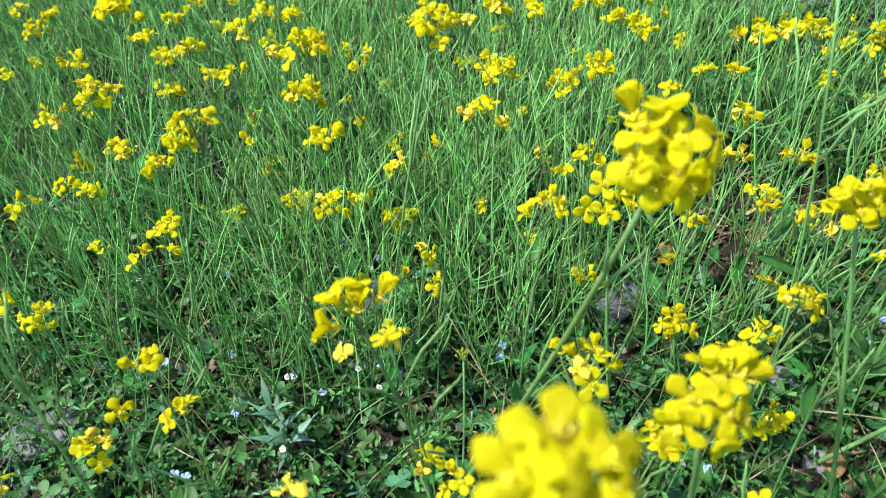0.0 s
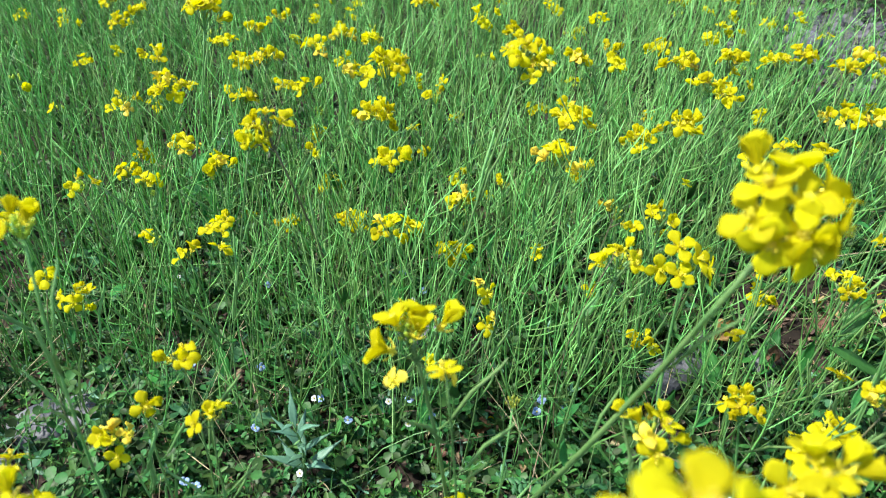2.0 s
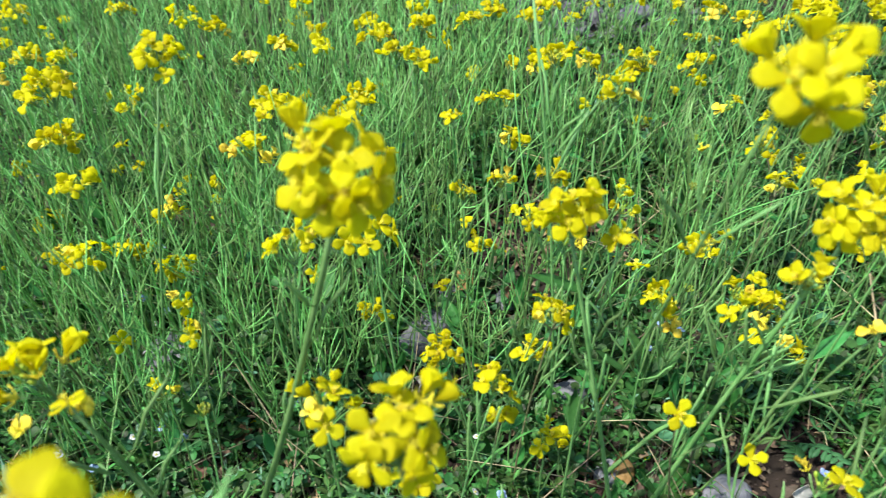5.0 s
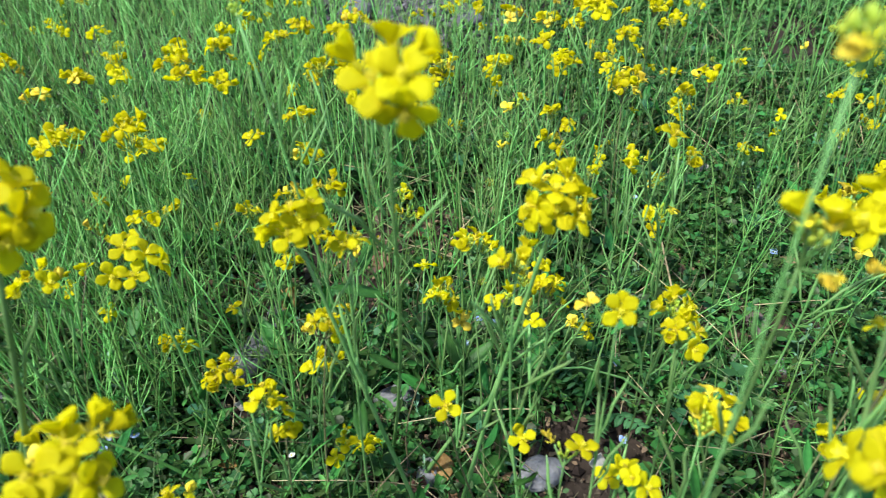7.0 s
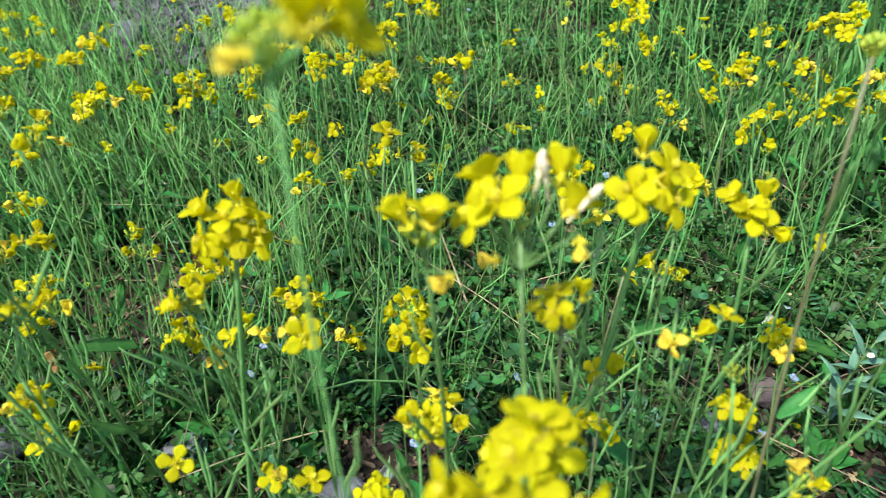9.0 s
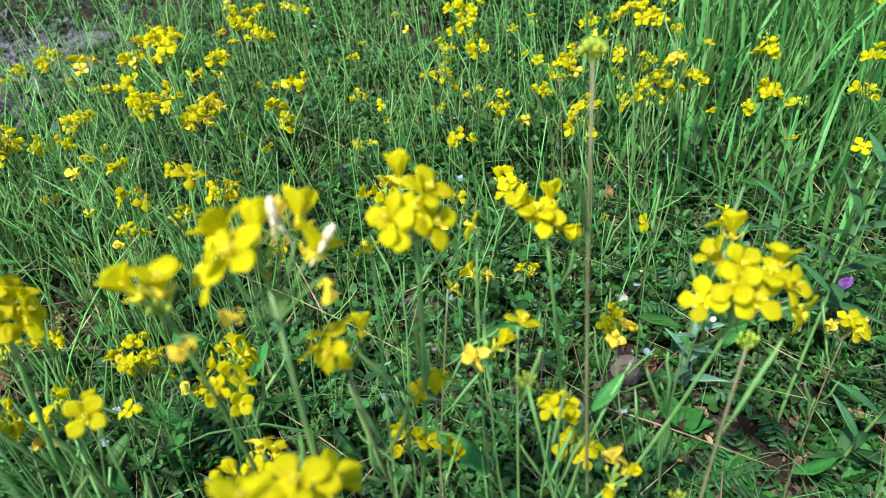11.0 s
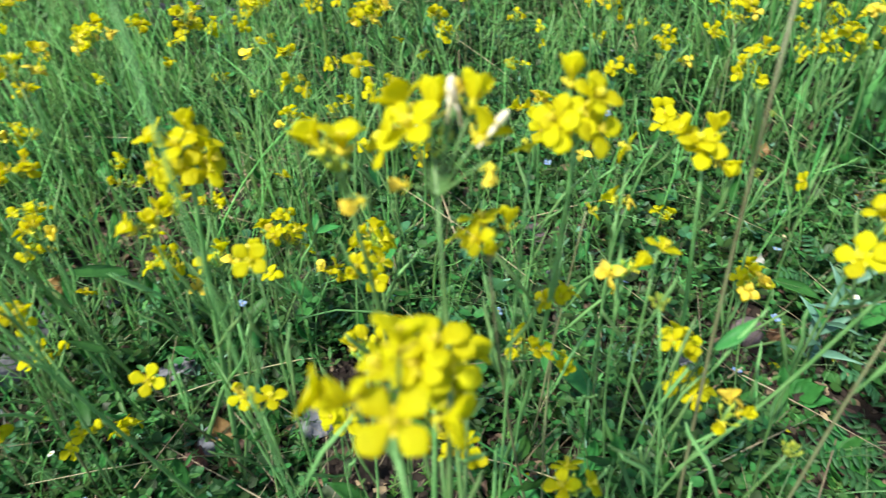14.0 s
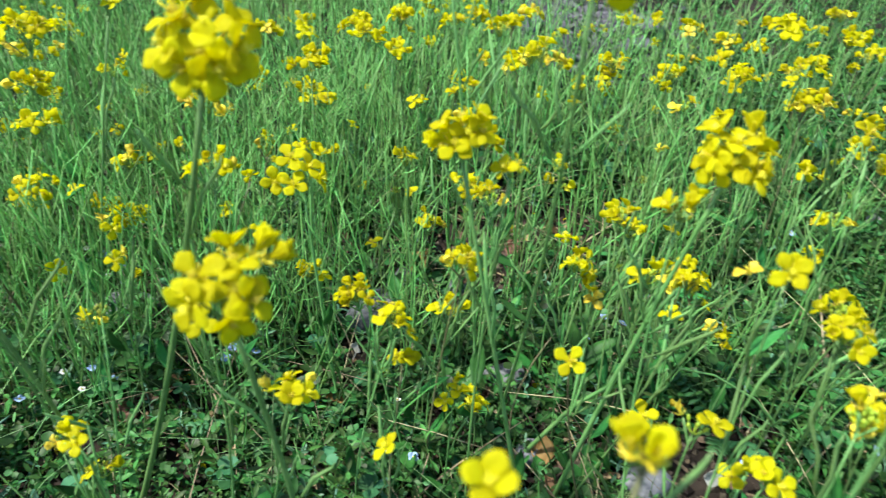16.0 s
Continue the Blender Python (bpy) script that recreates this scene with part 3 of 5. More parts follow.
mustard(0.825, 0.132, 0.150, 4, 0.009, near=True)
mustard(0.544, 0.133, 0.050, 2, 0.005, near=True)
mustard(0.794, 0.138, 0.150, 3, 0.009, near=True)
mustard(0.352, 0.142, 0.194, 7, 0.011, near=True)
mustard(0.674, 0.145, 0.161, 2, 0.005, near=True)
mustard(0.146, 0.146, 0.147, 1, 0.003, near=True)
mustard(-0.209, 0.150, 0.170, 5, 0.010, near=True)
mustard(0.768, 0.151, 0.161, 3, 0.008, near=True)
mustard(0.301, 0.153, 0.226, 1, 0.003, near=True)
mustard(0.763, 0.155, 0.150, 3, 0.009, near=True)
mustard(0.276, 0.157, 0.131, 1, 0.007, near=True, size=0.85, thin=0.6, blooms=((0, 0, 0.002, -0.25, -0.45, 0.85, 3),))
mustard(0.745, 0.158, 0.230, 9, 0.014, near=True)
mustard(0.810, 0.159, 0.150, 4, 0.009, near=True)
mustard(0.367, 0.165, 0.185, 5, 0.010, near=True)
mustard(0.699, 0.166, 0.170, 4, 0.008, near=True)
mustard(0.266, 0.167, 0.253, 3, 0.009, near=True)
mustard(0.003, 0.171, 0.150, 2, 0.009, near=True)
mustard(-0.234, 0.173, 0.170, 4, 0.010, near=True)
mustard(0.488, 0.173, 0.209, 9, 0.013, near=True)
mustard(0.102, 0.174, 0.161, 6, 0.012, near=True)
mustard(0.239, 0.177, 0.156, 1, 0.002, near=True, size=0.9, thin=0.6, blooms=((0, 0, 0.002, -0.1, -0.6, 0.8, 3),))
mustard(0.708, 0.177, 0.150, 4, 0.009, near=True)
mustard(-0.025, 0.182, 0.249, 1, 0.003, near=True)
mustard(-0.000, 0.190, 0.100, 2, 0.006, near=True)
mustard(0.797, 0.191, 0.170, 3, 0.010, near=True)
mustard(0.064, 0.194, 0.205, 8, 0.013, near=True)
mustard(-0.189, 0.197, 0.168, 5, 0.009, near=True)
mustard(-0.014, 0.198, 0.123, 3, 0.008, near=True)
mustard(0.875, 0.202, 0.170, 7, 0.010, near=True)
mustard(-0.143, 0.209, 0.176, 3, 0.008, near=True)
mustard(-0.179, 0.211, 0.179, 1, 0.003)
mustard(0.205, 0.214, 0.251, 2, 0.005)
mustard(0.155, 0.219, 0.159, 6, 0.011)
mustard(0.160, 0.219, 0.131, 2, 0.005)
mustard(0.192, 0.220, 0.096, 4, 0.009)
mustard(0.008, 0.223, 0.182, 0, 0.007)
mustard(0.297, 0.223, 0.170, 3, 0.010)
mustard(0.404, 0.236, 0.243, 1, 0.003)
mustard(-0.168, 0.237, 0.184, 4, 0.009)
mustard(0.774, 0.237, 0.145, 2, 0.006)
mustard(0.212, 0.239, 0.057, 5, 0.009)
mustard(0.427, 0.239, 0.220, 2, 0.006)
mustard(0.631, 0.240, 0.150, 4, 0.009)
mustard(0.194, 0.240, 0.179, 4, 0.009)
mustard(0.793, 0.241, 0.150, 5, 0.009)
mustard(0.370, 0.242, 0.097, 4, 0.009)
mustard(0.690, 0.244, 0.150, 3, 0.009)
mustard(0.193, 0.252, 0.173, 2, 0.006)
mustard(0.136, 0.257, 0.148, 8, 0.010)
mustard(0.349, 0.259, 0.132, 5, 0.010)
mustard(0.194, 0.262, 0.125, 5, 0.009)
mustard(0.272, 0.263, 0.150, 4, 0.009)
mustard(0.358, 0.263, 0.119, 5, 0.010)
mustard(0.289, 0.263, 0.123, 2, 0.005)
mustard(0.291, 0.264, 0.184, 4, 0.009)
mustard(0.279, 0.270, 0.143, 3, 0.008)
mustard(0.860, 0.274, 0.125, 5, 0.010)
mustard(0.413, 0.276, 0.196, 1, 0.003)
mustard(0.344, 0.278, 0.122, 3, 0.008)
mustard(0.060, 0.293, 0.219, 7, 0.012)
mustard(0.318, 0.294, 0.150, 3, 0.009)
mustard(0.275, 0.296, 0.143, 1, 0.006)
mustard(0.220, 0.296, 0.183, 4, 0.009)
mustard(0.810, 0.301, 0.064, 3, 0.007)
mustard(0.733, 0.304, 0.170, 3, 0.010)
mustard(0.246, 0.316, 0.266, 3, 0.009)
mustard(0.705, 0.318, 0.150, 4, 0.009)
mustard(-0.283, 0.319, 0.141, 6, 0.013)
mustard(0.794, 0.320, 0.095, 2, 0.006)
mustard(0.225, 0.321, 0.104, 1, 0.003)
mustard(0.462, 0.325, 0.163, 3, 0.008)
mustard(-0.151, 0.331, 0.265, 3, 0.008)
mustard(0.396, 0.332, 0.163, 4, 0.009)
mustard(0.431, 0.337, 0.150, 2, 0.009)
mustard(0.226, 0.339, 0.199, 4, 0.009)
mustard(0.513, 0.340, 0.071, 4, 0.009)
mustard(-0.144, 0.345, 0.264, 7, 0.014, foot=(-0.107, 0.392), dark=True, thin=1.25)
mustard(0.218, 0.348, 0.161, 6, 0.010)
mustard(-0.239, 0.353, 0.170, 2, 0.010)
mustard(0.779, 0.354, 0.170, 4, 0.010)
mustard(0.106, 0.357, 0.091, 5, 0.011)
mustard(-0.344, 0.364, 0.170, 5, 0.010)
mustard(-0.230, 0.375, 0.138, 2, 0.007)
mustard(0.178, 0.377, 0.169, 3, 0.008)
mustard(0.206, 0.379, 0.173, 4, 0.009)
mustard(-0.001, 0.379, 0.296, 10, 0.015)
mustard(-0.079, 0.390, 0.160, 8, 0.013)
mustard(0.239, 0.391, 0.256, 4, 0.009)
mustard(0.428, 0.395, 0.150, 4, 0.009)
mustard(-0.208, 0.396, 0.150, 5, 0.011)
mustard(0.498, 0.398, 0.181, 7, 0.013)
mustard(0.108, 0.400, 0.170, 3, 0.010)
mustard(0.078, 0.405, 0.170, 2, 0.010)
mustard(0.486, 0.408, 0.203, 5, 0.010)
mustard(0.580, 0.412, 0.150, 4, 0.009)
mustard(0.204, 0.412, 0.091, 5, 0.010)
mustard(-0.325, 0.414, 0.170, 3, 0.010)
mustard(0.582, 0.418, 0.050, 3, 0.008)
mustard(0.622, 0.426, 0.150, 5, 0.010, size=1.2)
mustard(0.524, 0.426, 0.170, 7, 0.012, size=1.2)
mustard(-0.034, 0.428, 0.107, 7, 0.013, size=1.2)
mustard(0.112, 0.428, 0.224, 7, 0.013, size=1.2)
mustard(0.228, 0.433, 0.170, 4, 0.011, size=1.2)
mustard(0.416, 0.434, 0.170, 2, 0.010, size=1.2)
mustard(0.408, 0.438, 0.125, 1, 0.003, size=1.2)
mustard(0.035, 0.438, 0.193, 11, 0.015, size=1.2)
mustard(-0.086, 0.441, 0.185, 6, 0.011, size=1.2)
mustard(0.846, 0.446, 0.072, 2, 0.006, size=1.2)
mustard(-0.032, 0.449, 0.143, 4, 0.008, size=1.2)
mustard(-0.293, 0.452, 0.150, 4, 0.010, size=1.2)
mustard(-0.230, 0.457, 0.167, 5, 0.009, size=1.2)
mustard(0.624, 0.458, 0.099, 7, 0.011, size=1.2)
mustard(0.542, 0.459, 0.150, 5, 0.010, size=1.2)
mustard(0.563, 0.466, 0.170, 1, 0.010, size=1.2)
mustard(-0.187, 0.479, 0.088, 5, 0.008, size=1.2)
mustard(-0.129, 0.483, 0.094, 6, 0.010, size=1.2)
mustard(-0.103, 0.489, 0.197, 7, 0.013, size=1.2)
mustard(0.495, 0.489, 0.170, 5, 0.011, size=1.2)
mustard(0.245, 0.494, 0.170, 2, 0.010, size=1.2)
mustard(-0.097, 0.495, 0.236, 11, 0.017, size=1.2)
mustard(-0.077, 0.495, 0.077, 5, 0.009, size=1.2)
mustard(0.052, 0.510, 0.185, 8, 0.014, size=1.2)
mustard(0.506, 0.511, 0.150, 5, 0.010, size=1.2)
mustard(0.640, 0.512, 0.170, 4, 0.011, size=1.2)
mustard(0.108, 0.512, 0.167, 7, 0.011, size=1.2)
mustard(0.544, 0.514, 0.203, 10, 0.015, size=1.2)
mustard(0.204, 0.516, 0.149, 2, 0.006, size=1.2)
mustard(-0.253, 0.530, 0.265, 10, 0.015, size=1.2)
mustard(-0.295, 0.534, 0.136, 7, 0.012, size=1.2)
mustard(0.395, 0.543, 0.165, 5, 0.009, size=1.2)
mustard(0.314, 0.543, 0.175, 7, 0.013, size=1.2)
mustard(0.611, 0.545, 0.150, 6, 0.010, size=1.2)
mustard(0.459, 0.545, 0.150, 5, 0.010, size=1.2)
mustard(-0.120, 0.545, 0.170, 7, 0.011, size=1.2)
mustard(0.161, 0.546, 0.202, 6, 0.011, size=1.2)
mustard(0.393, 0.548, 0.150, 5, 0.010, size=1.2)
mustard(0.055, 0.552, 0.170, 6, 0.011, size=1.2)
mustard(0.648, 0.554, 0.170, 5, 0.011, size=1.2)
mustard(-0.353, 0.555, 0.113, 4, 0.008, size=1.2)
mustard(-0.354, 0.556, 0.170, 2, 0.010, size=1.2)
mustard(0.248, 0.556, 0.140, 2, 0.007, size=1.2)
mustard(0.268, 0.561, 0.170, 2, 0.010, size=1.2)
mustard(0.527, 0.573, 0.150, 4, 0.010, size=1.2)
mustard(0.475, 0.574, 0.135, 6, 0.010, size=1.2)
mustard(-0.067, 0.576, 0.170, 2, 0.010, size=1.2)
mustard(0.122, 0.579, 0.129, 5, 0.009, size=1.2)
mustard(0.357, 0.580, 0.150, 4, 0.010, size=1.2)
mustard(0.312, 0.582, 0.150, 4, 0.010, size=1.2)
mustard(0.194, 0.584, 0.173, 6, 0.011, size=1.2)
mustard(-0.193, 0.588, 0.170, 4, 0.011, size=1.2)
mustard(-0.147, 0.591, 0.185, 5, 0.011, size=1.2)
mustard(-0.328, 0.591, 0.166, 13, 0.021, size=1.2)
mustard(0.576, 0.595, 0.150, 5, 0.010, size=1.2)
mustard(-0.175, 0.599, 0.057, 7, 0.010, size=1.2)
mustard(0.312, 0.604, 0.149, 4, 0.009, size=1.2)
mustard(-0.259, 0.605, 0.150, 5, 0.010, size=1.2)
mustard(-0.058, 0.608, 0.170, 1, 0.010, size=1.2)
mustard(-0.235, 0.612, 0.190, 5, 0.009, size=1.2)
mustard(0.503, 0.612, 0.170, 4, 0.011, size=1.2)
mustard(0.710, 0.613, 0.150, 5, 0.010, size=1.2)
mustard(0.198, 0.614, 0.195, 6, 0.011, size=1.2)
mustard(0.158, 0.623, 0.186, 8, 0.014, size=1.2)
mustard(0.559, 0.625, 0.150, 5, 0.010, size=1.2)
mustard(0.482, 0.636, 0.170, 2, 0.010, size=1.2)
mustard(-0.273, 0.643, 0.170, 5, 0.011, size=1.2)
mustard(-0.200, 0.645, 0.089, 4, 0.007, size=1.2)
mustard(0.033, 0.648, 0.170, 5, 0.011, size=1.2)
mustard(0.103, 0.654, 0.170, 4, 0.011, size=1.2)
mustard(0.323, 0.658, 0.170, 5, 0.011, size=1.2)
mustard(-0.375, 0.659, 0.170, 4, 0.011, size=1.2)
mustard(0.067, 0.671, 0.170, 6, 0.011, size=1.2)
mustard(0.263, 0.672, 0.170, 5, 0.011, size=1.2)
mustard(0.350, 0.682, 0.170, 5, 0.011, size=1.2)
mustard(0.736, 0.683, 0.150, 7, 0.010, size=1.2)
mustard(0.290, 0.688, 0.170, 6, 0.011, size=1.2)
mustard(-0.205, 0.688, 0.170, 5, 0.011, size=1.2)
mustard(0.102, 0.688, 0.170, 5, 0.011, size=1.2)
mustard(-0.314, 0.696, 0.170, 5, 0.011, size=1.2)
mustard(-0.149, 0.708, 0.170, 6, 0.011, size=1.2)
mustard(-0.184, 0.720, 0.170, 8, 0.011, size=1.2)
mustard(-0.285, 0.731, 0.170, 5, 0.011, size=1.2)
mustard(0.002, 0.738, 0.170, 6, 0.011, size=1.2)
mustard(-0.454, 0.746, 0.170, 5, 0.011, size=1.2)
mustard(0.167, 0.750, 0.150, 6, 0.010, size=1.2)
mustard(0.453, 0.759, 0.053, 5, 0.009, size=1.2)
mustard(-0.269, 0.772, 0.170, 4, 0.011, size=1.2)
mustard(0.180, 0.777, 0.050, 2, 0.006, size=1.2)
mustard(-0.106, 0.825, 0.170, 7, 0.011, size=1.2)
mustard(-0.482, 0.842, 0.150, 7, 0.010, size=1.2)
mustard(-0.227, 0.859, 0.170, 7, 0.011, size=1.2)
mustard(-0.537, 0.876, 0.150, 6, 0.010, size=1.2)

# three plants at the edge of the patch
mustard(-0.184, 0.189, 0.308, 3, 0.008, near=True, size=1.1)
mustard(-0.146, 0.102, 0.268, 3, 0.008, near=True, size=1.15)
mustard(-0.067, 0.134, 0.218, 1, 0.004, near=True, size=1.25)

# low plants with one to three small flowers, scattered between the larger heads
for k in range(130):
    while True:
        x, y = rnd.uniform(-0.42, 0.95), rnd.uniform(0.02, 0.72)
        if y > 0.3 - 0.35 * min(max(x - 0.15, 0), 0.8) and math.hypot(x - 0.25, y - 0.26) > 0.06:
            break
    mustard(x, y, rnd.uniform(0.05, 0.19), rnd.choice((1, 1, 1, 2, 2, 3, 0)), rnd.uniform(0.004, 0.008), size=0.95, thin=0.8)

# smaller heads further back
far = Shape()
for k in range(330):
    while True:
        x, y = rnd.uniform(-0.95, 1.25), rnd.uniform(-0.1, 1.35)
        if (y > 0.68 or x > 0.82 or x < -0.36 and y > 0.3) and math.hypot(x - 0.58, y - 1.12) > 0.2:
            break
    tall, spread = rnd.uniform(0.08, 0.2), rnd.uniform(0.005, 0.012)
    foot = Vector((x + rnd.gauss(0, 0.012), y + rnd.gauss(0, 0.012), ground_z(x, y) - 0.005))
    head = Vector((x, y, ground_z(x, y) + tall))
    line = bend(foot, head, (rnd.gauss(0, 0.006), rnd.gauss(0, 0.006), 0), 5)
    far.tube(line, [0.0009 - 0.0001 * i for i in range(6)], 4, 0)
    for j in range(rnd.choice((0, 1, 2, 3, 4, 5, 6))):
        out = Vector((rnd.gauss(0, 0.7), rnd.gauss(0, 0.7), rnd.gauss(0, 0.5))) * spread
        face = (out / spread + Vector((0, 0, 0.9))).normalized()
        far.tube((line[-2], line[-2].lerp(head + out, 0.6), head + out), (0.0005, 0.0005, 0.0004), 3, 0)
        m = Matrix.Translation(head + out) @ face.to_track_quat("Z", "Y").to_matrix().to_4x4()
        curl, lift = rnd.uniform(0, 0.5), rnd.uniform(0, 50)
        for q in range(4):
            far.sheet(0.0066, (0.0006, 0.0024, 0.003, 0.0017), curl, 0.15, m @ pose(0, 0, 0, 0, -lift, 90 * q), 1, 0.0002, 2, 0.06, 0.0006)
    for j in range(rnd.randint(3, 9)):
        a = rnd.uniform(0, math.tau)
        far.blob((head.x + 0.004 * math.cos(a), head.y + 0.004 * math.sin(a), head.z + rnd.uniform(0, 0.005)), (0.001, 0.001, 0.002), 2, None, 3, 5)
tagged(new("far_mustard", far.mesh("far_mustard", STEM, PETAL, BUD)), "many slender mustard stalks with yellow flowers further back", "flowers", kind="stuff")

# ---- herbs, grass and litter that nobody could count ----
many = np.random.RandomState(5)
BARE_X, BARE_Y = 0.58, 1.12


def bare(x, y):
    """How much the ground lies open: the gravelly spot behind, and small gaps between the herbs."""
    spot = math.exp(-(((x - BARE_X) / 0.14) ** 2 + ((y - BARE_Y) / 0.14) ** 2))
    for a, c, wide, most in ((0.62, -0.05, 0.17, 0.75), (0.25, 0.26, 0.07, 0.25), (0.52, 0.14, 0.07, 0.5), (0.83, 0.10, 0.16, 0.3), (-0.34, 0.318, 0.05, 1.1), (-0.375, 0.262, 0.045, 1.1), (0.165, 0.405, 0.035, 1.1), (0.15, 0.36, 0.03, 1.2), (0.27, 0.46, 0.06, 1.4), (0.36, 0.50, 0.06, 1.4), (0.30, 0.54, 0.06, 1.2), (-0.16, 0.33, 0.03, 0.8), (-0.05, 0.29, 0.04, 0.8), (0.328, 0.2, 0.026, 1.3), (-0.06, 0.44, 0.035, 1.0), (0.256, 0.31, 0.025, 1.5), (0.238, 0.425, 0.02, 1.0), (0.632, 0.066, 0.025, 1.4), (0.525, -0.067, 0.04, 1.4)):
        spot = max(spot, most * math.exp(-((x - a) ** 2 + (c - y) ** 2) / wide ** 2))
    gaps = noise.noise((x * 7.5, y * 7.5, 7.7)) + 0.5 * noise.noise((x * 21, y * 21, 1.7))
    return max(0.7 * spot, 1.6 * (gaps - 0.12))


def scatter(count, x0, x1, y0, y1, keep=1.0):
    """Spots within an oblong; with keep below nought, round the patch and thinning outwards."""
    spots = []
    while len(spots) < count:
        if keep < 0:
            x, y = many.normal(0.17, 1.5), many.normal(0.7, 1.3)
            if max(abs(x - 0.17) / 1.4, abs(y - 0.7) / 1.02) + 0.08 * noise.noise((x * 2, y * 2, 3.0)) > 1:
                spots.append((x, y))
            continue
        x, y = many.uniform(x0, x1), many.uniform(y0, y1)
        if many.rand() > bare(x, y) * keep:
            spots.append((x, y))
    return spots


def blades(name, count, area, tall, wide, mat, lean, label, category, sides=3, keep=1.0, kind="stuff", arch=0.35):
    """Thin upright stalks or blades, each a bent tapering strip or tube."""
    one = Shape()
    for x, y in scatter(count, *area, keep):
        h = many.uniform(*tall)
        a, out = many.uniform(0, math.tau), abs(many.normal(0, lean)) * h
        tip = Vector((x + out * math.cos(a), y + out * math.sin(a) + 0.08 * h, ground_z(x, y) + h))
        foot = Vector((x, y, ground_z(x, y) - 0.004))
        thick = many.uniform(*wide)
        line = bend(foot, tip, (arch * out * -math.cos(a) + many.normal(0, 0.07) * h, arch * out * -math.sin(a) + many.normal(0, 0.07) * h, 0.1 * h * arch), 5)
        if sides:
            one.tube(line, [thick * k for k in (1, 0.95, 0.9, 0.8, 0.65, 0.3)], sides)
        else:
            side = Vector((-math.sin(a + many.uniform(-0.6, 0.6)), math.cos(a), 0)) * thick
            crease = Vector((math.cos(a), math.sin(a), 0)) * thick * 0.35
            v, f = [], []
            for i, p in enumerate(line):
                k = (0.7, 1, 1, 0.9, 0.65, 0.06)[i]
                v += [p - side * k, p - crease * k, p + side * k]
            for i in range(5):
                f += [(3 * i, 3 * i + 1, 3 * i + 4, 3 * i + 3), (3 * i + 1, 3 * i + 2, 3 * i + 5, 3 * i + 4)]
            one.add(v, f)
    return tagged(new(name, one.mesh(name, mat)), label, category, kind=kind)


def podded(name, count, area, tall, thick, mat, label, keep=1.0):
    """Slender mustard stalks past flowering: each with thin pods and side shoots standing off its upper half."""
    one = Shape()
    for x, y in scatter(count, *area, keep):
        h = many.uniform(*tall)
        foot = Vector((x, y, ground_z(x, y) - 0.004))
        tip = foot + Vector((many.normal(0, 0.14) * h, many.normal(0.06, 0.14) * h, h))
        line = bend(foot, tip, (many.normal(0, 0.11) * h, many.normal(0, 0.11) * h, 0), 6)
        r = many.uniform(*thick)
        one.tube(line, [r * k for k in (1, 0.95, 0.9, 0.8, 0.7, 0.55, 0.35)], 4)
        for k in range(many.randint(2, 8)):
            u = many.uniform(2.4, 5.9)
            at = line[int(u)].lerp(line[int(u) + 1], u % 1)
            a, long = many.uniform(0, math.tau), many.uniform(0.012, 0.036)
            out = Vector((math.cos(a), math.sin(a), many.uniform(0.5, 1.4))).normalized() * long
            one.tube((at, at + out * 0.3, at + out * 0.7 + Vector((0, 0, 0.08 * long)), at + out + Vector((0, 0, 0.22 * long))), (0.0003, r * 0.45, r * 0.6, 0.0002), 3)
    return tagged(new(name, one.mesh(name, mat)), label, "stalks", kind="stuff")


ROUND = ((0, 0, 0), (0.22, 0.3, 0.06), (0.6, 0.46, 0.1), (0.9, 0.3, 0.08), (1.0, 0, 0.02), (0.9, -0.3, 0.08), (0.6, -0.46, 0.1), (0.22, -0.3, 0.06), (0.5, 0, -0.03))
FAN = tuple((i, 8, (i + 1) % 8) for i in range(8))
OVAL = ((0, 0, 0), (0.35, 0.4, 0.08), (0.75, 0.36, 0.09), (1.0, 0, 0.02), (0.75, -0.36, 0.09), (0.35, -0.4, 0.08))
OVAL_FACES = ((0, 3, 2, 1), (0, 5, 4, 3))


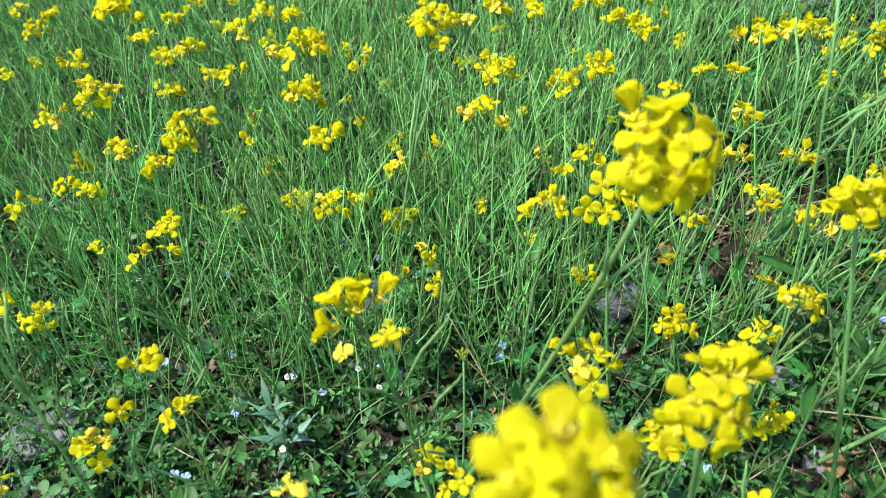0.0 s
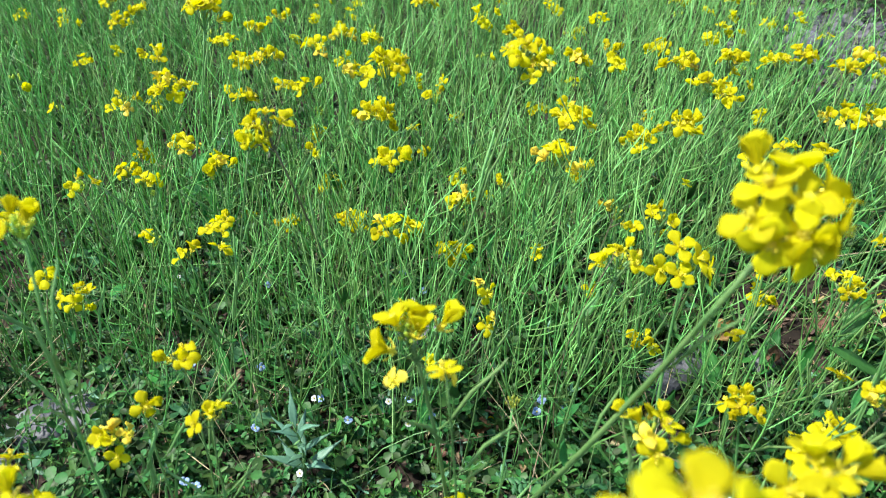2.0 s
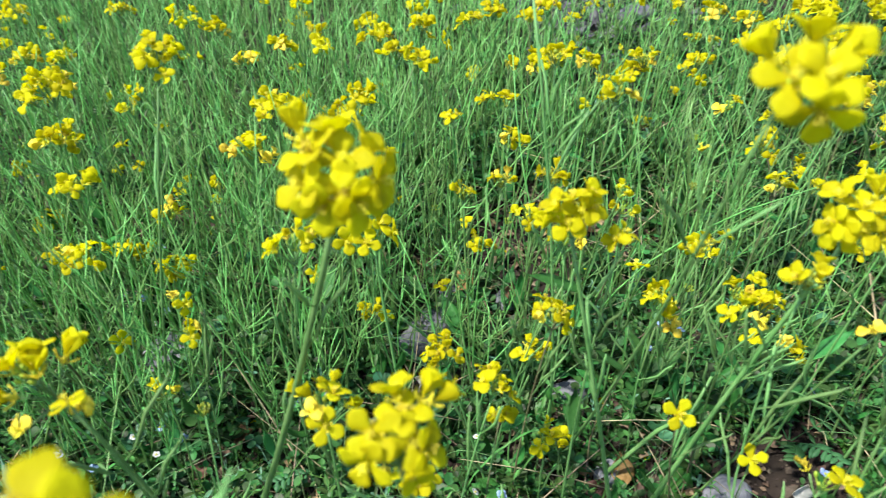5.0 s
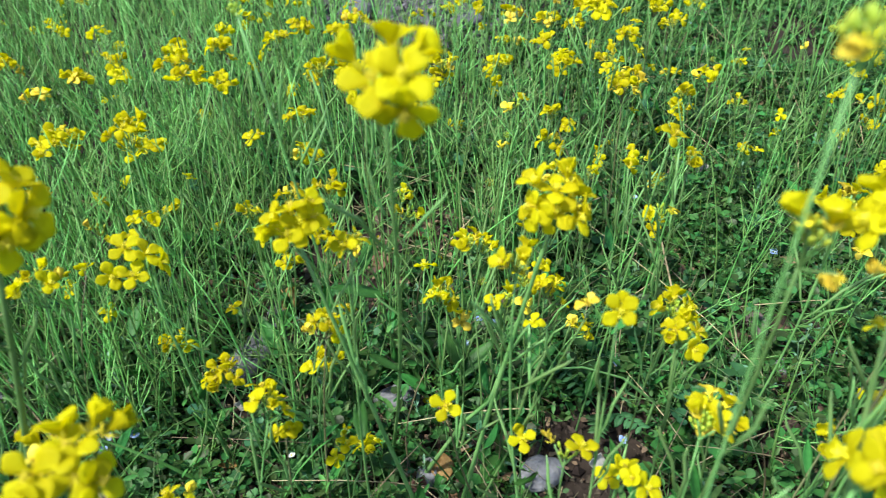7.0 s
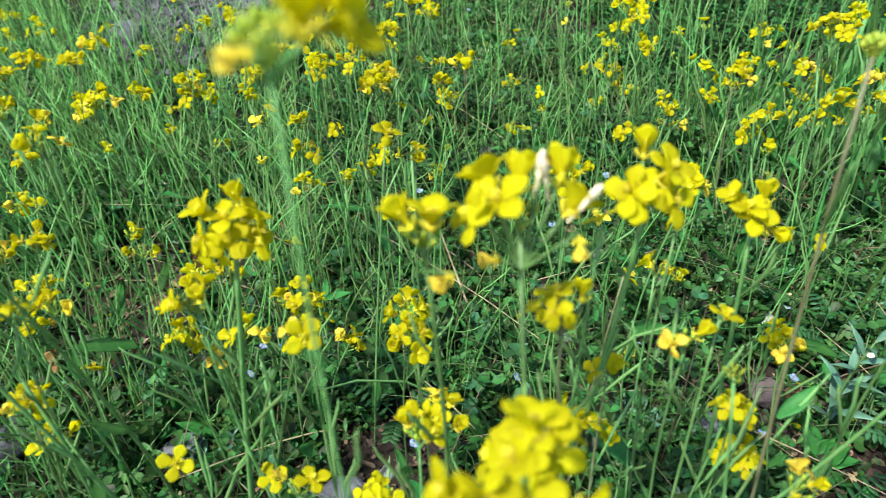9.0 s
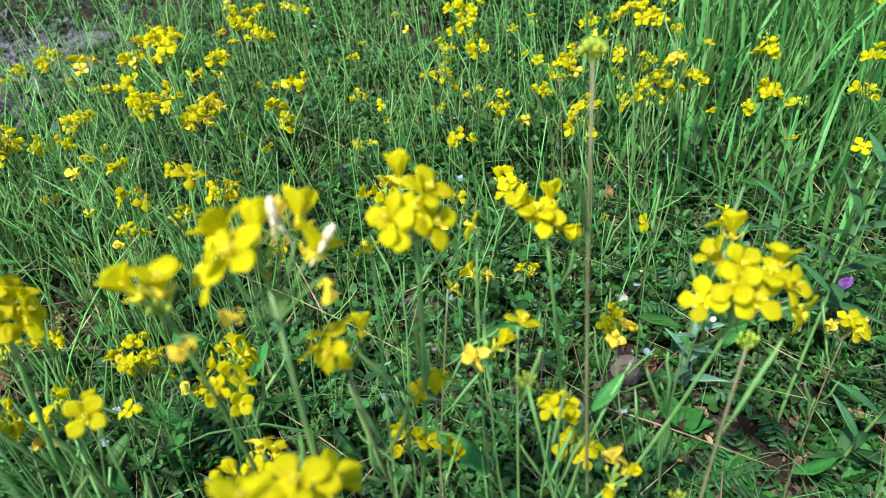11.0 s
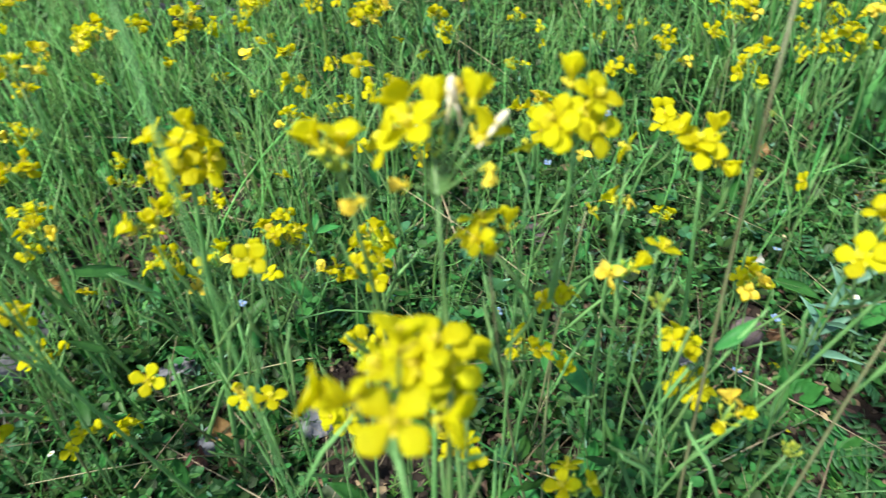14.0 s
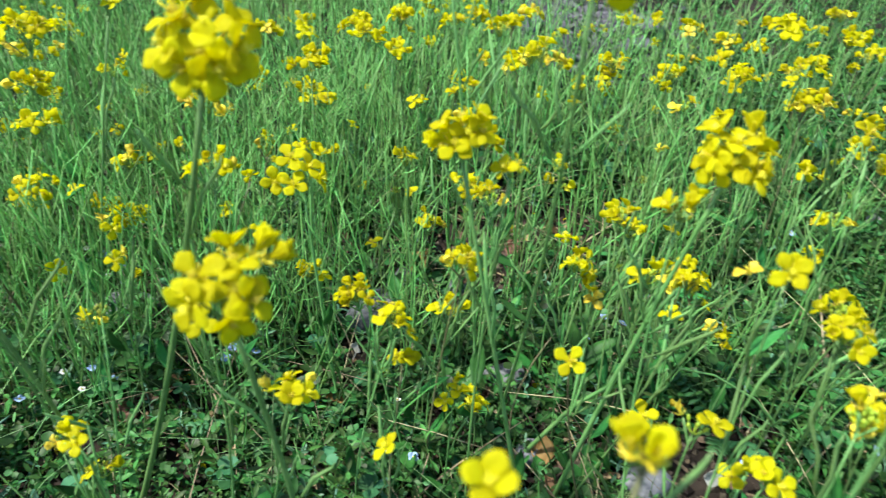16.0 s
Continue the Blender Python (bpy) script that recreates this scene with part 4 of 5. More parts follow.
def cover(name, count, area, size, tall, mat, label, sprig, slim=1.0, keep=1.0, plain=False):
    """Low herbs: clover of three leaflets on a stalk, or sprigs with pairs of leaves up a short stem."""
    one = Shape()

    def leaf(at, turned, lift, long):
        m = Matrix.Translation(at) @ pose(0, 0, 0, 0, lift, turned) @ pose(0, 0, 0, many.normal(0, 18))
        form, faces = (OVAL, OVAL_FACES) if plain else (ROUND, FAN)
        one.add([(a * long, b * long * slim, c * long) for a, b, c in form], faces, 0, m)

    for x, y in scatter(count, *area, keep):
        clump = max(0.15, 0.55 + 0.9 * noise.noise((x * 9, y * 9, 4.1)))
        h = tall * clump * many.uniform(0.35, 1.1)
        foot = Vector((x, y, ground_z(x, y) - 0.002))
        tip = foot + Vector((many.normal(0, 0.5) * h, many.normal(0, 0.5) * h, h))
        one.tube(bend(foot, tip, (0, 0, 0), 2), (0.0005, 0.0004, 0.0003), 3)
        turned, long = many.uniform(0, 360), many.uniform(*size)
        if sprig == "clover":
            for k in range(3):
                leaf(tip, turned + 120 * k, many.normal(-8, 18), long)
        elif sprig == "whorls":
            for k in range(4):
                at = foot.lerp(tip, 0.25 + 0.25 * k)
                for side in range(5):
                    leaf(at, turned + 31 * k + 72 * side + many.normal(0, 12), many.normal(-30, 18), long * (1.1 - 0.15 * k))
        else:
            for k in range(3):
                at = foot.lerp(tip, 0.3 + 0.35 * k)
                for side in (0, 180):
                    leaf(at, turned + 90 * k + side + many.normal(0, 15), many.normal(-22, 18), long * (1.05 - 0.2 * k))
    return tagged(new(name, one.mesh(name, mat)), label, "herbs", kind="stuff")


def crumbs(name, count, area, size, mat, label, category, near=None, flat=0.7):
    one_v, one_f = [], []
    form = [(1, 0, 0), (0, 1, 0), (-1, 0, 0), (0, -1, 0), (0, 0, 1), (0, 0, -1)]
    tris = ((0, 1, 4), (1, 2, 4), (2, 3, 4), (3, 0, 4), (1, 0, 5), (2, 1, 5), (3, 2, 5), (0, 3, 5))
    for i in range(count):
        if near:
            x, y = many.normal(near[0], near[2]), many.normal(near[1], near[3])
        else:
            x, y = many.uniform(*area[:2]), many.uniform(*area[2:])
        s = size[0] + (size[1] - size[0]) * many.rand() ** 3
        m = pose(x, y, ground_z(x, y) + 0.2 * s, many.uniform(0, 360), many.uniform(0, 360), many.uniform(0, 360))
        n = len(one_v)
        one_v += [m @ (Vector(p) * s * many.uniform(0.6, 1.15)) * 1 for p in form]
        one_f += [tuple(k + n for k in tri) for tri in tris]
    return tagged(new(name, mesh(name, one_v, one_f, mat, smooth=False)), label, category, kind="stuff")


WIDE = (-1.25, 1.6, -0.35, 1.75)
SIDE = (0.72, 1.55, -0.4, 0.95)
NEAR = (-0.45, 0.95, -0.26, 0.75)
crumbs("soil_crumbs", 17000, NEAR, (0.001, 0.007), CRUMB, "loose brown crumbs of soil and small pebbles", "soil")
crumbs("soil_clods", 1500, None, (0.0015, 0.008), CRUMB, "dark crumbly clods on a bare bit of soil", "soil", (0.27, 0.25, 0.05, 0.05))
crumbs("soil_clods", 1500, None, (0.0015, 0.008), CRUMB, "dark crumbly clods on bare soil between stalks", "soil", (0.52, 0.14, 0.06, 0.05))
crumbs("soil_clods", 1300, None, (0.0015, 0.008), CRUMB, "dark crumbly clods under low herbs", "soil", (0.60, -0.10, 0.08, 0.06))
crumbs("gravel", 2200, None, (0.004, 0.016), GRAVEL, "grey gravel on the bare spot behind the flowers", "gravel", (BARE_X, BARE_Y, 0.085, 0.10))
cover("chickweed", 13000, NEAR, (0.004, 0.009), 0.05, COVER, "carpet of small green chickweed leaves on the soil", "pairs", 0.75, 1.1, True)
cover("clover", 3800, NEAR, (0.004, 0.010), 0.06, COVER, "low green clover leaves between the stalks", "clover", 1.0, 1.3)
cover("far_herbs", 10000, WIDE, (0.007, 0.016), 0.07, COVER, "low dark green herbs further back in the patch", "pairs", 0.7, 1.2, True)
cover("side_herbs", 4200, SIDE, (0.006, 0.015), 0.06, COVER, "low green herbs under the grass beside the patch", "pairs", 0.7, 1.2, True)
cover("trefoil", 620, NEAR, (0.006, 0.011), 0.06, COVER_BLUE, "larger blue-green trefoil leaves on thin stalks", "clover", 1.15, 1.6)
cover("fine_herbs", 2600, NEAR, (0.003, 0.007), 0.045, MOSSY, "fine light green herb with tiny narrow leaves", "whorls", 0.3, 1.0, True)
cover("bedstraw", 900, NEAR, (0.006, 0.011), 0.09, HERB_LIGHT, "upright bedstraw with whorls of narrow green leaves", "whorls", 0.28, 1.2, True)
cover("broad_herbs", 2600, (0.2, 1.4, -0.15, 0.98), (0.010, 0.019), 0.06, COVER, "dark green herb leaves crowding under the stalks", "pairs", 0.8, 1.4, True)
cover("grey_herbs", 700, NEAR, (0.008, 0.016), 0.06, COVER_GREY, "grey-green narrow herb leaves between the stalks", "pairs", 0.3)
cover("leafy_sprigs", 3600, (-0.9, 1.1, -0.1, 1.1), (0.008, 0.017), 0.10, HERB_LIGHT, "upright green sprigs with narrow leaves among the stalks", "pairs", 0.38, 1.2, True)
blades("mid_stalks", 220, (0.4, 0.95, 0.2, 1.0), (0.05, 0.17), (0.0004, 0.0009), STEM_FIELD, 0.35, "scattered thin green stalks over the herbs", "stalks", 3)
blades("crossing_stalks", 900, (-1.1, 0.7, 0.3, 1.3), (0.04, 0.15), (0.0003, 0.0007), STEM_PALE, 0.8, "thin pale green stalks crossing between the flowers", "stalks", 3, 1.0, "stuff", 0.7)
blades("green_stalks", 4300, (-1.15, 0.42, 0.34, 1.6), (0.07, 0.20), (0.0005, 0.0011), STEM_FIELD, 0.28, "thin upright green stalks crowding behind the flowers", "stalks", 3)
podded("podded_stalks", 1100, (-1.0, 0.5, 0.3, 1.3), (0.10, 0.24), (0.0005, 0.0010), STEM_FIELD, "slender green mustard stalks with thin seed pods")
podded("podded_stalks", 170, (0.4, 1.2, 0.1, 0.95), (0.08, 0.22), (0.0005, 0.0010), STEM_FIELD, "slender green stalks with thin pods beside the flowers")
podded("podded_stalks", 300, (-0.2, 0.2, 0.3, 0.75), (0.07, 0.2), (0.0005, 0.0010), STEM_FIELD, "slender green stalks with thin pods between the flowers")
blades("side_grass", 1500, (0.84, 1.55, -0.25, 0.32), (0.06, 0.17), (0.0010, 0.0028), BLADE, 0.45, "long green grass blades beside the flowers", "grass", 0, 0.6)
blades("side_stalks", 260, SIDE, (0.05, 0.17), (0.0004, 0.0010), STEM_FIELD, 0.3, "thin upright green stalks beside the flowers", "stalks", 3, 0.6)
blades("low_stalks", 1700, NEAR, (0.015, 0.08), (0.0003, 0.0006), STEM_GREY, 0.9, "short thin green stalks among the herbs", "stalks", 3)
blades("far_grass", 1100, (-1.25, 0.45, 0.5, 1.75), (0.05, 0.16), (0.0007, 0.0018), BLADE, 0.5, "narrow green grass blades further back", "grass", 0)
blades("curled_stalks", 900, (-0.4, 0.95, -0.15, 0.6), (0.02, 0.08), (0.0003, 0.0006), STEM_GREY, 0.8, "thin pale green stalks curling over the herbs", "stalks", 3, 1.0, "stuff", 1.3)
blades("grass", 260, NEAR, (0.04, 0.13), (0.0007, 0.0018), BLADE, 0.6, "narrow green grass blades among the herbs", "grass", 0)
cover("outer_herbs", 5000, WIDE, (0.014, 0.03), 0.08, COVER, "low green herbs thinning out round the patch", "pairs", 0.7, -1, True)
blades("outer_grass", 7000, WIDE, (0.05, 0.18), (0.001, 0.0028), BLADE, 0.5, "green grass blades thinning out round the patch", "grass", 0, -1)
blades("brown_stalks", 200, (-0.45, 0.95, -0.1, 0.9), (0.04, 0.14), (0.0003, 0.0007), BROWN_STALK, 0.5, "thin brown stalks standing among the herbs", "stalks", 4)
blades("dry_straws", 900, NEAR, (0.01, 0.06), (0.0003, 0.0008), STRAW, 2.2, "thin dry brown straws lying in the herbs", "straw", 3, 0.0)


def litter(name, count, area, mat, label, near=None, most=None):
    one = Shape()
    for i in range(count):
        x, y = (many.normal(near[0], near[2]), many.normal(near[1], near[2])) if near else (many.uniform(*area[:2]), many.uniform(*area[2:]))
        long = 0.004 + (most or (0.012 if count > 1000 else 0.006)) * many.rand() ** 2
        wide = many.uniform(0.3, 0.9)
        one.add([(a * long, b * long * wide * many.uniform(0.7, 1.2), c * long * many.uniform(-1, 4)) for a, b, c in ROUND], FAN, 0, pose(x, y, ground_z(x, y) + many.uniform(0.002, 0.008), many.normal(0, 20), many.normal(0, 20), many.uniform(0, 360)))
    return tagged(new(name, one.mesh(name, mat)), label, "leaf litter", kind="stuff")


litter("leaf_litter", 260, NEAR, LITTER, "small brown dead leaves on a bare bit of soil", (0.27, 0.24, 0.05))
litter("leaf_litter", 260, NEAR, LITTER, "small brown dead leaves on bare soil between stalks", (0.52, 0.13, 0.06))
litter("fallen_petals", 330, NEAR, PETAL, "fallen yellow petals lying among the herbs")
litter("pale_litter", 700, NEAR, STRAW, "small pale dry leaf scraps on the soil")
litter("leaf_litter", 240, NEAR, LITTER, "brown dead leaves and scraps under dark herbs", (0.60, -0.08, 0.07), 0.012)
litter("leaf_litter", 160, NEAR, LITTER, "brown dead leaves on dark soil behind a stone", (0.29, 0.48, 0.05), 0.012)
litter("tan_litter", 900, NEAR, TAN, "curled tan and yellowish dead leaves among the herbs", None, 0.014)
litter("leaf_litter", 5000, NEAR, LITTER, "small brown dead leaves lying on the soil")
# ---- single things on the ground ----


def stone(x, y, long, wide, tall, turned, mat, label, sunk=0.3, seed=1):
    """A worn stone with flattened, uneven faces, bedded in the soil."""
    bm = bmesh.new()
    bmesh.ops.create_icosphere(bm, subdivisions=3, radius=1)
    for v in bm.verts:
        p = v.co.copy()
        v.co *= 1 + 0.22 * noise.noise(p * 1.3 + Vector((seed, 0, 0))) + 0.08 * noise.noise(p * 4 + Vector((0, seed, 0)))
        v.co.z = max(min(v.co.z, 0.72 + 0.08 * noise.noise(p * 3)), -0.8)
        v.co = Vector((v.co.x * long / 2, v.co.y * wide / 2, v.co.z * tall / 2))
    for f in bm.faces:
        f.smooth = True
    me = bpy.data.meshes.new("stone")
    bm.to_mesh(me)
    bm.free()
    me.materials.append(mat)
    ob = tagged(new("stone", me), label, "stone", "stones")
    ob.matrix_basis = pose(x, y, ground_z(x, y) + tall * (0.55 - sunk), 0, 0, turned)
    return ob


def dead_leaf(x, y, up, long, wide, mat, label, tilt=(0, 0, 0), seed=0):
    one = Shape()
    one.sheet(long, [wide * w for w in (0.15, 0.6, 0.95, 1.0, 0.75, 0.4, 0.05)], 0.5, 0.35, pose(-long / 2, 0, 0), 0, 0.0004, 6, 0.22)
    one.tube(((-long / 2 - 0.006, 0, 0.001), (-long / 2, 0, 0), (0, 0, 0.1 * long)), (0.0004, 0.0005, 0.0002), 4)
    ob = tagged(new("dead_leaf", one.mesh("dead_leaf", mat)), label, "dead leaf", "dead leaves")
    ob.matrix_basis = pose(x, y, ground_z(x, y) + up, *tilt)
    return ob


def small_flower(name, x, y, tall, petals, size, skin, label, category, group):
    """A little flower on a thread-like stalk with two leaves."""
    plant = tagged(new(name), label, category, group)
    plant.location = (x, y, ground_z(x, y) - 0.003)
    tip = Vector((rnd.gauss(0, 0.004), rnd.gauss(0, 0.004), tall))
    stalk = Shape()
    stalk.tube(bend((0, 0, 0), tip, (rnd.gauss(0, 0.004), 0, 0), 4), (0.0005, 0.0005, 0.0004, 0.0004, 0.0003), 4)
    part("stem", stalk.mesh("stem", STEM), plant)
    crown = Shape()
    for k in range(petals):
        crown.sheet(size / 2, [size * w for w in (0.06, 0.17, 0.25, 0.24, 0.12)], 0.35, 0.1, pose(0, 0, 0, 0, 0, 360 / petals * k), 0, 0.0002, 2)
    crown.blob((0, 0, 0.0006), (0.0008, 0.0008, 0.0006), 1, None, 3, 6)
    face = pose(0, 0, 0, rnd.gauss(18, 14), rnd.gauss(0, 14), rnd.uniform(0, 90))
    part("corolla", crown.mesh("corolla", skin, HEART), plant, Matrix.Translation(tip) @ face)
    for side in (0, 180):
        part("leaf", LEAVES[0], plant, Matrix.Translation(tip * rnd.uniform(0.4, 0.8)) @ pose(0, 0, 0, 0, -20, side + rnd.uniform(0, 150)) @ Matrix.Scale(0.28, 4))
    return plant


# the long worn stone behind the flowers and others between the herbs
stone(0.164, 0.412, 0.092, 0.030, 0.017, 44, STONE, "long grey worn stone half sunk in soil", 0.15, 1)
stone(0.197, 0.452, 0.034, 0.024, 0.015, 30, STONE_DARK, "dark grey stone at the end of a longer one", 0.15, 4)
stone(0.328, 0.200, 0.036, 0.026, 0.016, 10, STONE, "flat grey stone among dead leaves", 0.05, 2)
stone(0.632, 0.066, 0.032, 0.025, 0.015, 20, STONE_PINK, "rounded pinkish stone under the flowers", 0.1, 3)
stone(0.576, 0.252, 0.028, 0.020, 0.014, 60, STONE_PINK, "small flat pinkish stone in the soil", 0.1, 5)
stone(0.558, 0.205, 0.018, 0.014, 0.012, 0, STONE, "small pale grey pebble", 0.05, 6)
stone(-0.340, 0.318, 0.075, 0.050, 0.020, 30, STONE, "flat grey stone slab between low herbs", 0.15, 7)
stone(-0.375, 0.262, 0.055, 0.042, 0.018, -20, STONE, "flat grey stone in the herbs", 0.15, 8)
stone(-0.060, 0.440, 0.060, 0.042, 0.018, 15, STONE, "flat bluish grey stone under grass", 0.12, 9)
stone(-0.030, 0.395, 0.045, 0.026, 0.016, 40, STONE, "flat grey stone under thin stalks", 0.12, 10)
stone(0.238, 0.425, 0.026, 0.020, 0.016, 80, STONE, "grey stone with a dead leaf on it", 0.1, 11)
stone(0.256, 0.310, 0.034, 0.024, 0.018, 0, STONE, "flat grey stone on dark soil", 0.1, 12)
stone(0.572, 0.077, 0.030, 0.022, 0.014, 30, STONE, "flat grey stone under green leaves", 0.1, 13)
stone(0.255, 0.236, 0.026, 0.018, 0.014, 55, STONE, "grey stone beside mustard stalks", 0.1, 14)
stone(0.640, 1.000, 0.070, 0.050, 0.030, 20, STONE_DARK, "dark grey stone at the gravelly spot", 0.2, 15)
stone(0.700, 1.090, 0.070, 0.060, 0.036, -30, STONE_DARK, "dark grey stone lying in gravel", 0.2, 16)
stone(0.480, 1.120, 0.080, 0.060, 0.040, 70, STONE_DARK, "dark grey stone at the edge of gravel", 0.2, 17)
stone(0.700, 0.840, 0.030, 0.024, 0.022, 0, STONE, "small bluish stone in far grass", 0.1, 18)

dead_leaf(0.205, 0.437, 0.030, 0.026, 0.010, DEAD_ORANGE, "orange-brown dead leaf leaning on a long stone", (10, -35, 20))
dead_leaf(0.243, 0.223, 0.010, 0.022, 0.009, DEAD_RED, "reddish brown dead leaf on the soil", (0, -15, 40))
dead_leaf(0.262, 0.205, 0.008, 0.018, 0.007, DEAD_RED, "small reddish dead leaf on dark soil", (20, 0, 120))
dead_leaf(0.240, 0.420, 0.024, 0.018, 0.006, DEAD_RED, "brown dead leaf leaning on a stone", (0, -40, 70))
dead_leaf(0.141, 0.337, 0.030, 0.012, 0.005, DEAD_PALE, "pale pinkish dry leaf held by stalks", (0, -70, 40))
dead_leaf(0.350, 0.172, 0.052, 0.018, 0.006, DEAD_PALE, "white dry leaf standing upright in herbs", (0, -65, 60))
dead_leaf(0.150, 0.228, 0.020, 0.010, 0.004, DEAD_PALE, "small white dry leaf scrap on herbs", (0, -10, 10))
dead_leaf(0.002, 0.329, 0.012, 0.020, 0.008, DEAD_ORANGE, "yellow-brown dead leaf under the flowers", (0, -10, 0))
dead_leaf(-0.030, 0.315, 0.008, 0.022, 0.008, DEAD_RED, "brown curled dead leaf on the soil", (15, 0, 70))
dead_leaf(-0.452, 0.498, 0.012, 0.030, 0.012, DEAD_ORANGE, "orange dead leaf at the patch's edge", (0, -20, 30))
dead_leaf(0.719, 0.165, 0.010, 0.020, 0.006, DEAD_RED, "brown dead leaf between low herbs", (0, -10, 100))
dead_leaf(0.824, 0.196, 0.012, 0.018, 0.005, DEAD_ORANGE, "tan dead leaf below grass stalks", (0, -10, 30))
dead_leaf(0.765, 0.438, 0.010, 0.018, 0.006, DEAD_RED, "brown dead leaf behind the stalks", (0, -10, 0))
dead_leaf(0.645, 0.052, 0.006, 0.020, 0.005, DEAD_ORANGE, "tan dead leaf beside a pinkish stone", (0, -5, 10))
dead_leaf(0.500, 0.128, 0.006, 0.022, 0.009, DEAD_RED, "dark red-brown dead leaf on bare soil", (0, 0, 45))
dead_leaf(0.475, 0.118, 0.008, 0.018, 0.008, DEAD_RED, "small dark brown leaf on bare soil", (0, -12, 140))
dead_leaf(0.684, 0.460, 0.012, 0.020, 0.008, DEAD_PALE, "pale dry leaf in the herbs", (0, -20, 60))
dead_leaf(0.265, 0.235, 0.010, 0.024, 0.009, DEAD_ORANGE, "yellowish dead leaf near mustard stalks", (0, -10, 80))

dead_leaf(0.300, 0.470, 0.010, 0.022, 0.009, DEAD_RED, "dark brown curled leaf on bare soil", (10, -10, 60))
dead_leaf(0.345, 0.500, 0.010, 0.020, 0.008, DEAD_ORANGE, "tan dead leaf on bare soil between stalks", (0, -15, 150))
dead_leaf(0.560, 0.035, 0.010, 0.020, 0.008, DEAD_ORANGE, "yellowish dead leaf on dark soil", (0, -10, 20))
dead_leaf(0.525, -0.060, 0.008, 0.024, 0.010, DEAD_RED, "reddish brown dead leaf on crumbly soil", (0, -8, 100))
dead_leaf(0.690, 0.105, 0.020, 0.016, 0.006, DEAD_PALE, "cream dry leaf held up by herbs", (0, -60, 30))
dead_leaf(0.120, 0.300, 0.010, 0.018, 0.007, DEAD_ORANGE, "small tan dead leaf in low herbs", (0, -12, 200))

SPEEDWELL = "tiny sky-blue speedwell flower low in the herbs"
for x, y in ((-0.183, 0.365), (-0.131, 0.340), (-0.241, 0.366), (-0.168, 0.303), (-0.186, 0.254), (-0.203, 0.257), (0.043, 0.346), (0.041, 0.332), (-0.292, 0.675), (-0.083, 0.490), (0.340, 0.348), (-0.212, 0.471), (-0.058, 0.338), (-0.060, 0.473), (0.420, 0.247), (0.569, 0.430)):
    small_flower("speedwell", x, y, 0.035, 4, 0.008, BLUE, SPEEDWELL, "flower", "speedwells")
for x, y in ((0.352, 0.331), (-0.109, 0.321), (0.625, 0.298), (0.570, 0.046), (0.473, 0.189), (0.699, 0.101), (0.572, 0.151), (0.635, 0.055), (0.734, 0.317), (0.322, 0.316), (0.060, 0.338), (0.386, 0.185), (0.916, 0.777), (-0.035, 0.321), (-0.069, 0.561), (0.178, 0.224)):
    small_flower("speedwell", x, y, 0.035, 4, 0.008, BLUE, SPEEDWELL, "flower", "speedwells")
for x, y in ((-0.119, 0.268), (-0.050, 0.435), (-0.290, 0.457), (-0.049, 0.310), (-0.075, 0.329), (-0.101, 0.483), (0.155, 0.221), (0.167, 0.268), (-0.134, 0.329), (-0.067, 0.440), (0.808, 0.392), (0.686, 0.033)):
    small_flower("chickweed_flower", x, y, 0.045, 5, 0.0055, WHITE, "tiny white chickweed flower on a thin stalk", "flower", "chickweed flowers")


def leafy_stalk(name, x, y, tall, leaves, long, wide, skin, label, category, lift=-35, lean=(0, 0), first=0.15, tip=True):
    """An upright stalk with leaves set round it from below to the top."""
    plant = tagged(new(name), label, category)
    plant.location = (x, y, ground_z(x, y) - 0.004)
    top = Vector((lean[0], lean[1], tall))
    line = bend((0, 0, 0), top, (rnd.gauss(0, 0.006), rnd.gauss(0, 0.006), 0), 6)
    stalk = Shape()
    stalk.tube(line, [0.0016 - 0.0002 * i for i in range(7)], 6)
    part("stem", stalk.mesh("stem", STEM), plant)
    one = Shape()
    one.sheet(long, [wide * w for w in (0.25, 0.7, 1.0, 0.95, 0.65, 0.3, 0.04)], -0.35, 0.12, None, 0, 0.0005, 4, 0.08)
    blade = one.mesh("leaf", skin)
    for k in range(leaves):
        u = first + (0.98 - first) * k / max(leaves - 1, 1)
        spot = line[min(int(u * 6), 5)].lerp(line[min(int(u * 6), 5) + 1], min(u * 6 - min(int(u * 6), 5), 1))
        part("leaf", blade, plant, Matrix.Translation(spot) @ pose(0, 0, 0, 0, lift + rnd.uniform(-16, 16) - 15 * u, 137.5 * k + rnd.uniform(-15, 15)) @ Matrix.Scale(rnd.uniform(0.75, 1.1) * (1 - 0.3 * u * u), 4))
    return plant


